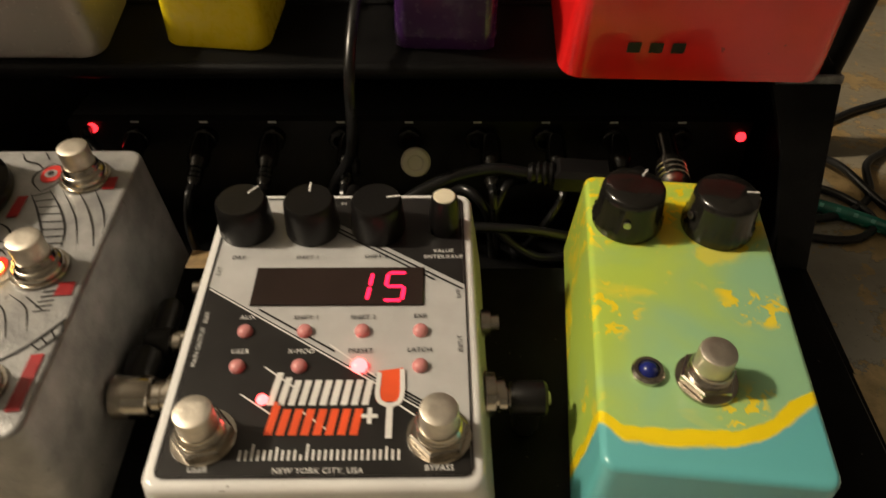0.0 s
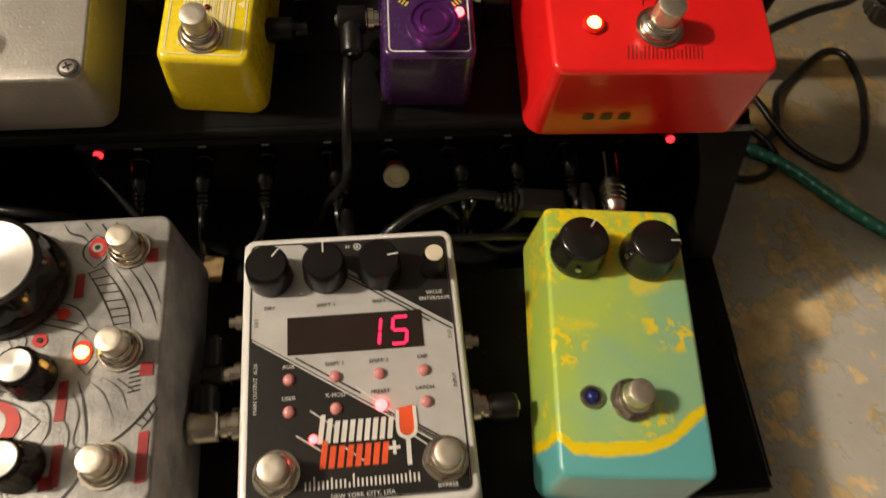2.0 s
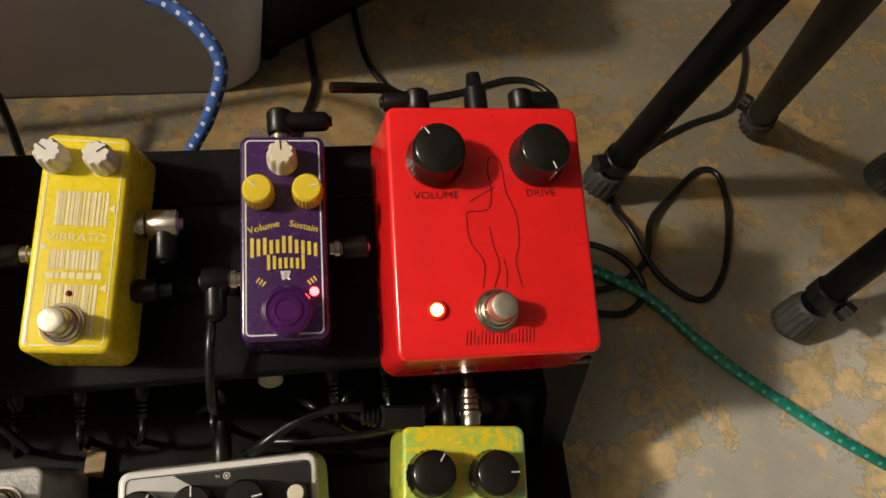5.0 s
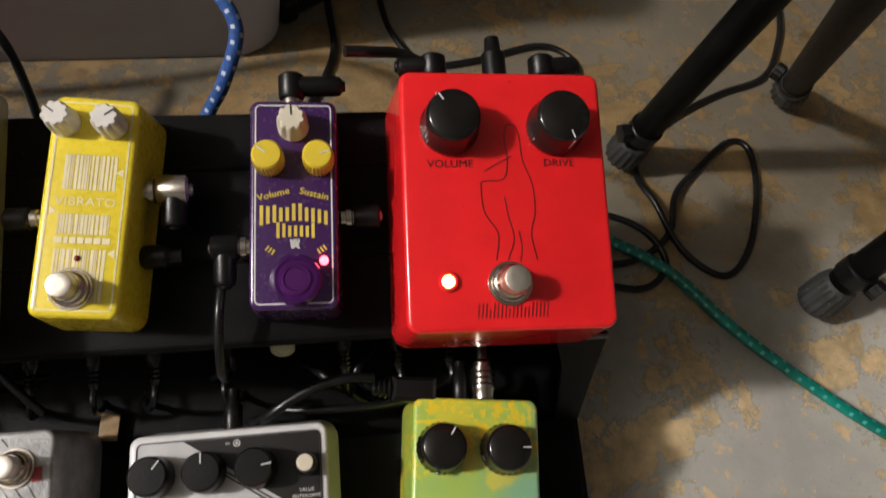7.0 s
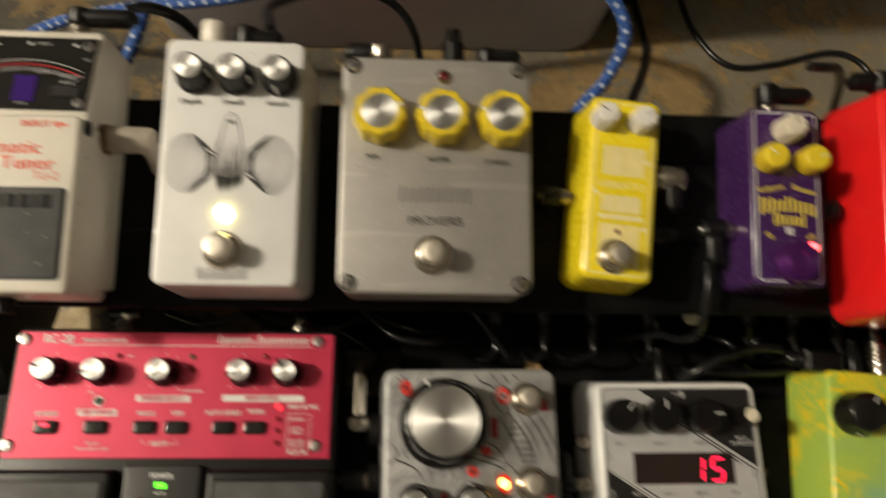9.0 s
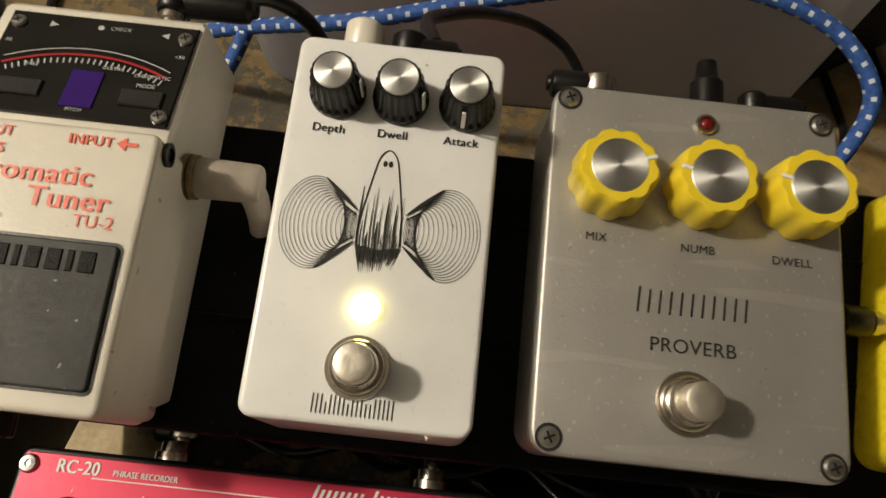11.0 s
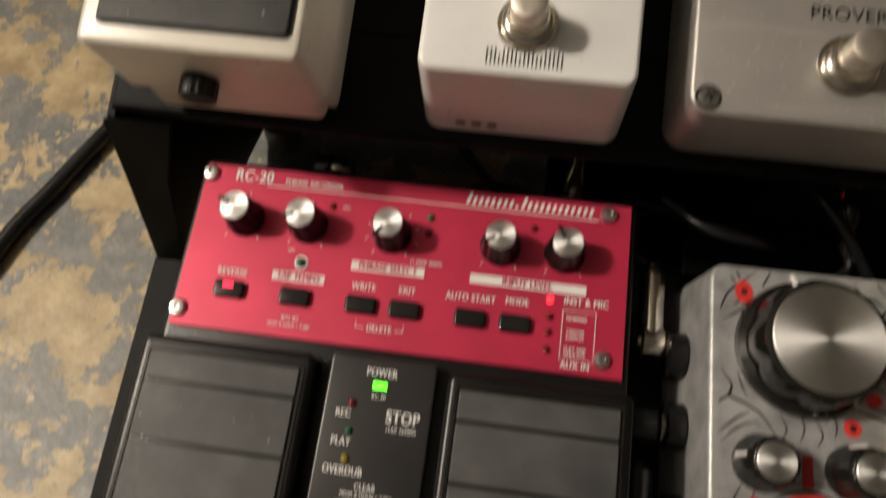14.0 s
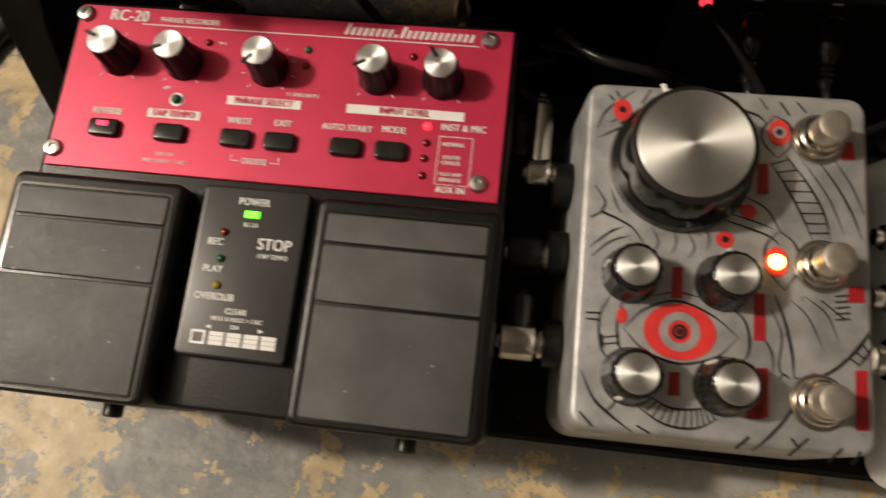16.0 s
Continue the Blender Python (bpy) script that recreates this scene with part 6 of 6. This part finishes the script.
for pts in ([(-0.205, 0.250, 0.095), (-0.190, 0.236, 0.100), (-0.172, 0.233, 0.098), (-0.158, 0.238, 0.086), (-0.140, 0.250, 0.060)],
            [(-0.150, 0.262, 0.100), (-0.146, 0.252, 0.103), (-0.136, 0.240, 0.099), (-0.124, 0.228, 0.088)],
            [(-0.210, 0.262, 0.070), (-0.180, 0.245, 0.085), (-0.160, 0.250, 0.070), (-0.130, 0.260, 0.045)],
            [(0.000, 0.250, 0.070), (0.010, 0.238, 0.086), (0.020, 0.232, 0.078), (0.024, 0.238, 0.050)],
            [(0.038, 0.255, 0.080), (0.028, 0.240, 0.086), (0.024, 0.232, 0.072), (0.040, 0.226, 0.060), (0.056, 0.228, 0.058)],
            [(-0.020, 0.226, 0.070), (0.006, 0.222, 0.078), (0.034, 0.222, 0.077), (0.056, 0.226, 0.070)],
            [(-0.230, 0.258, 0.050), (-0.200, 0.236, 0.060), (-0.205, 0.216, 0.085), (-0.2085, 0.206, 0.098)],
            [(-0.330, 0.262, 0.060), (-0.300, 0.250, 0.075), (-0.270, 0.256, 0.080), (-0.235, 0.250, 0.070), (-0.205, 0.262, 0.060)],
            [(-0.300, 0.270, 0.110), (-0.280, 0.256, 0.090), (-0.262, 0.250, 0.070), (-0.250, 0.260, 0.040)]):
    cable("patch_cable", pts, 0.0021, CABLE_BLACK, "thin black lead tangled between the two tiers", group="leads between the tiers")
tape = thing("tape_tag", pose(-0.1030, 0.2270, 0.0540, 10, 0, -6), "scrap of tan tape behind the silver pedal", "tape")
part("fold", case(0.0100, 0.0140, 0.0016, 0.001, 0.0005), mat("tan_tape", (0.30, 0.20, 0.09), 0.6, var=0.25, scale=200), tape)

# ---- round the board ----
BLUE = mat("blue_braid", (0.025, 0.085, 0.32), 0.7, var=0.3, scale=300, bump=0.5, bump_scale=1500)
BRAID_WHITE = mat("white_braid", (0.55, 0.60, 0.66), 0.7, var=0.1, scale=300)
TEAL_FLECK = mat("pale_teal_fleck", (0.10, 0.42, 0.36), 0.25, var=0.2, scale=200)
cable("guitar_cable", [(-0.620, 0.420, 0.005), (-0.550, 0.460, 0.006), (-0.474, 0.505, 0.030), (-0.389, 0.489, 0.075), (-0.307, 0.475, 0.105), (-0.238, 0.479, 0.125), (-0.171, 0.490, 0.135), (-0.127, 0.498, 0.136), (-0.086, 0.490, 0.135), (-0.054, 0.476, 0.128), (-0.035, 0.453, 0.112), (-0.044, 0.430, 0.090), (-0.057, 0.422, 0.068), (-0.075, 0.405, 0.040), (-0.100, 0.390, 0.020)], 0.0045, BLUE, "blue cable with white-flecked braid behind the pedalboard", BRAID_WHITE, group="blue braided cables")
cable("guitar_cable", [(-0.640, 0.640, 0.005), (-0.600, 0.575, 0.005), (-0.565, 0.520, 0.005), (-0.530, 0.480, 0.006), (-0.480, 0.440, 0.006), (-0.420, 0.405, 0.006)], 0.0045, BLUE, "blue braided cable lying on the floor behind the tuner", BRAID_WHITE, group="blue braided cables")
cable("guitar_cable", [(-0.395, 0.600, 0.130), (-0.383, 0.525, 0.100), (-0.372, 0.500, 0.088), (-0.376, 0.480, 0.076), (-0.392, 0.450, 0.055), (-0.420, 0.420, 0.020)], 0.0045, BLUE, "blue braided cable hanging over the tub's edge", BRAID_WHITE, group="blue braided cables")
cable("guitar_cable", [(0.150, 0.362, 0.0045), (0.188, 0.357, 0.0045), (0.217, 0.347, 0.0045), (0.256, 0.320, 0.0045), (0.287, 0.280, 0.0045), (0.319, 0.246, 0.0045), (0.372, 0.199, 0.0045), (0.455, 0.142, 0.0045), (0.560, 0.095, 0.0045)], 0.0042, TEAL_CABLE, "teal translucent cable lying on the worn floor", TEAL_FLECK)
cable("power_cable", [(0.160, 0.340, 0.003), (0.222, 0.330, 0.003), (0.262, 0.350, 0.003), (0.276, 0.384, 0.006), (0.302, 0.408, 0.003), (0.334, 0.432, 0.003), (0.350, 0.424, 0.003), (0.344, 0.384, 0.003), (0.323, 0.336, 0.003), (0.297, 0.316, 0.003), (0.271, 0.338, 0.003), (0.256, 0.376, 0.009), (0.250, 0.402, 0.004), (0.260, 0.430, 0.003), (0.294, 0.457, 0.003), (0.340, 0.480, 0.003), (0.384, 0.496, 0.003), (0.408, 0.527, 0.003), (0.427, 0.578, 0.003), (0.445, 0.700, 0.003)], 0.0025, CABLE_BLACK, "thin black cable looped on the floor beside the board")
cable("power_cable", [(0.150, 0.330, 0.010), (0.200, 0.316, 0.003), (0.236, 0.310, 0.003), (0.256, 0.330, 0.003), (0.240, 0.360, 0.003), (0.190, 0.380, 0.003), (0.140, 0.390, 0.02)], 0.0025, CABLE_BLACK, "thin black cable curling under the stand's foot")
cable("power_cable", [(0.060, 0.680, 0.003), (0.064, 0.590, 0.003), (0.073, 0.545, 0.003), (0.096, 0.515, 0.003), (0.137, 0.518, 0.003), (0.190, 0.533, 0.003), (0.216, 0.524, 0.003), (0.222, 0.500, 0.003), (0.200, 0.440, 0.01)], 0.0026, CABLE_BLACK, "thin black cable on the floor behind the red pedal")
cable("power_cable", [(0.0280, 0.357, 0.196), (0.040, 0.360, 0.192), (0.060, 0.372, 0.175), (0.090, 0.390, 0.130), (0.120, 0.400, 0.060), (0.140, 0.410, 0.01)], 0.0027, CABLE_BLACK, "black lead from the purple pedal's back plug")
cable("power_cable", [(-.258, .378, .186), (-.263, .400, .177), (-.256, .42, .164), (-.242, .44, .150), (-.227, .46, .132), (-.209, .475, .114), (-.191, .475, .100), (-.179, .465, .083), (-.174, .450, .055), (-.172, .43, .02)], 0.0030, CABLE_BLACK, "black lead arching behind the white pedal")
cable("power_cable", [(-.328, .375, .2), (-.318, .380, .197), (-.306, .386, .180), (-.299, .390, .145), (-.296, .390, .09), (-.290, .392, .03)], 0.0030, CABLE_BLACK, "black lead from the tuner's back plug")
cable("power_cable", [(-0.570, 0.680, 0.004), (-0.556, 0.620, 0.004), (-0.549, 0.564, 0.004), (-0.530, 0.515, 0.004), (-0.490, 0.470, 0.004), (-0.440, 0.440, 0.004)], 0.0032, CABLE_BLACK, "black lead lying on the floor behind the tuner")
cable("power_cable", [(-0.560, 0.060, 0.005), (-0.556, 0.160, 0.005), (-0.541, 0.232, 0.005), (-0.526, 0.268, 0.005), (-0.511, 0.303, 0.005), (-0.490, 0.345, 0.005), (-0.440, 0.390, 0.005), (-0.380, 0.410, 0.005)], 0.0048, CABLE_BLACK, "thick black cable on the floor beside the board")
cable("power_cable", [(0.016, 0.640, 0.003), (0.021, 0.580, 0.003), (0.024, 0.532, 0.003), (0.015, 0.500, 0.003), (0.002, 0.470, 0.003), (-0.004, 0.430, 0.003), (0.000, 0.395, 0.003)], 0.0028, CABLE_BLACK, "thin black cable on the floor behind the yellow pedal")


def tub():
    t = thing("storage_tub", pose(-0.203, 0.522, 0, 0, 0, 1.2), "frosted translucent plastic storage tub with folded bundles inside", "storage tub")
    frost = bpy.data.materials.new("frosted_plastic")
    frost.use_nodes = True
    nt = frost.node_tree
    b = nt.nodes["Principled BSDF"]
    b.inputs["Base Color"].default_value = (0.88, 0.88, 0.91, 1)
    b.inputs["Roughness"].default_value = 0.24
    b.inputs["Transmission Weight"].default_value = 0.45
    b.inputs["IOR"].default_value = 1.2
    thin, mixed = nt.nodes.new("ShaderNodeBsdfTranslucent"), nt.nodes.new("ShaderNodeMixShader")
    thin.inputs["Color"].default_value = (0.88, 0.88, 0.92, 1)
    haze = nt.nodes.new("ShaderNodeTexNoise")
    haze.inputs["Scale"].default_value, haze.inputs["Detail"].default_value = 9.0, 5.0
    span = nt.nodes.new("ShaderNodeMapRange")
    span.inputs["To Min"].default_value, span.inputs["To Max"].default_value = 0.35, 0.70
    nt.links.new(haze.outputs["Fac"], span.inputs["Value"])
    nt.links.new(span.outputs["Result"], mixed.inputs[0])
    nt.links.new(b.outputs[0], mixed.inputs[1])
    nt.links.new(thin.outputs[0], mixed.inputs[2])
    nt.links.new(mixed.outputs[0], nt.nodes["Material Output"].inputs["Surface"])
    bm = bmesh.new()
    w, d, h = 0.370, 0.300, 0.260

    def lp(g, z, th):
        return [(x, y + d / 2 + 0.0, z) for x, y in rounded_loop(w + g - th, d + g * 0.35 - th, 0.030)]
    rings(bm, [lp(-0.012, 0.0, 0), lp(0.0, 0.006, 0), lp(0.060, h, 0), lp(0.060, h, 0.004), lp(0.0, 0.008, 0.004), lp(-0.010, 0.004, 0.004)])
    part("shell", bm, frost, t, smooth=50)
    rim = bmesh.new()
    rings(rim, [lp(0.060, h - 0.012, -0.002), lp(0.070, h - 0.010, -0.006), lp(0.072, h, -0.006), lp(0.060, h + 0.001, 0.003)], False, False)
    part("rim", rim, frost, t, smooth=50)
    rnd = random.Random(9)
    for k, (x, y, sx, sy, sz, c) in enumerate(((-0.105, 0.075, 0.09, 0.12, 0.19, (0.60, 0.55, 0.57)), (-0.02, 0.085, 0.07, 0.13, 0.20, (0.55, 0.08, 0.10)), (0.080, 0.080, 0.11, 0.13, 0.17, (0.34, 0.20, 0.13)), (-0.09, 0.20, 0.12, 0.10, 0.21, (0.25, 0.30, 0.38)), (0.05, 0.21, 0.14, 0.10, 0.20, (0.40, 0.34, 0.30)))):
        it = thing("stored_item", pose(-0.203 + x, 0.522 + y, 0.0085, 0, 0, rnd.uniform(-12, 12)), "soft folded bundle inside the tub", "bundle", "bundles in the tub")
        part("bundle", case(sx, sy, sz, 0.03, 0.03, 0.0), mat("bundle_cloth", c, 0.9, var=0.3, scale=12, bump=0.6, bump_scale=40), it)
    return t


tub()


def stand_leg(foot, top, label):
    """One leg of a stand: a tube with a rubber foot and a clamp collar."""
    a, b = Vector(foot), Vector(top)
    d = (b - a)
    m = Matrix.Translation(a) @ d.to_track_quat("Z", "Y").to_matrix().to_4x4()
    t = thing("stand_leg", m, label, "stand leg", "legs of the stand")
    L = d.length
    part("tube", lathe([(0.0100, 0.02), (0.0104, 0.021), (0.0104, L), (0.009, L + 0.001)], n=20), BLACK_STEEL, t)
    f = part("rubber_foot", lathe([(0.0110, -0.002), (0.0142, 0.001), (0.0148, 0.006), (0.0140, 0.020), (0.0125, 0.026), (0.0106, 0.028)], n=48, lobes=16, depth=0.0012, band=(1, 3)), TREAD, t)
    c = part("collar", lathe([(0.0112, 0.034), (0.0122, 0.035), (0.0122, 0.046), (0.0112, 0.047)], n=24), BLACK_PLASTIC, t)
    part("knob", lathe([(0.004, 0), (0.007, 0.001), (0.007, 0.008), (0.003, 0.009)], n=20, lobes=6, depth=0.0012, band=(1, 2)), BLACK_PLASTIC, c).matrix_basis = pose(-0.0115, 0, 0.041, 0, -90, 0)
    return t


stand_leg((0.238, 0.416, 0.014), (0.2510, 0.3330, 0.520), "black tubular stand leg with a rubber foot")
stand_leg((0.395, 0.472, 0.014), (0.2290, 0.3220, 0.300), "black tubular stand leg with a ribbed rubber foot")
stand_leg((0.351, 0.287, 0.014), (0.4250, 0.3320, 0.360), "black tubular stand leg with a ribbed rubber foot")
stand_leg((0.484, 0.408, 0.014), (0.5300, 0.4200, 0.360), "black tubular stand leg with a ribbed rubber foot")


def black_case():
    t = thing("equipment_case", pose(-0.012, 0.562, 0, 0, 0, 36), "black vinyl equipment case standing behind the tub", "case")
    vinyl = mat("black_vinyl", (0.010, 0.010, 0.010), 0.5, var=0.3, scale=80, bump=0.5, bump_scale=900)
    part("shell", case(0.30, 0.18, 0.34, 0.008, 0.008, 0.0, at=(0.150, 0.092)), vinyl, t)
    for x in (0.004, 0.296):
        part("corner", case(0.016, 0.016, 0.020, 0.005, 0.004, 0.0, at=(x, 0.006), z=0.0005), BLACK_PLASTIC, t)
    return t


black_case()
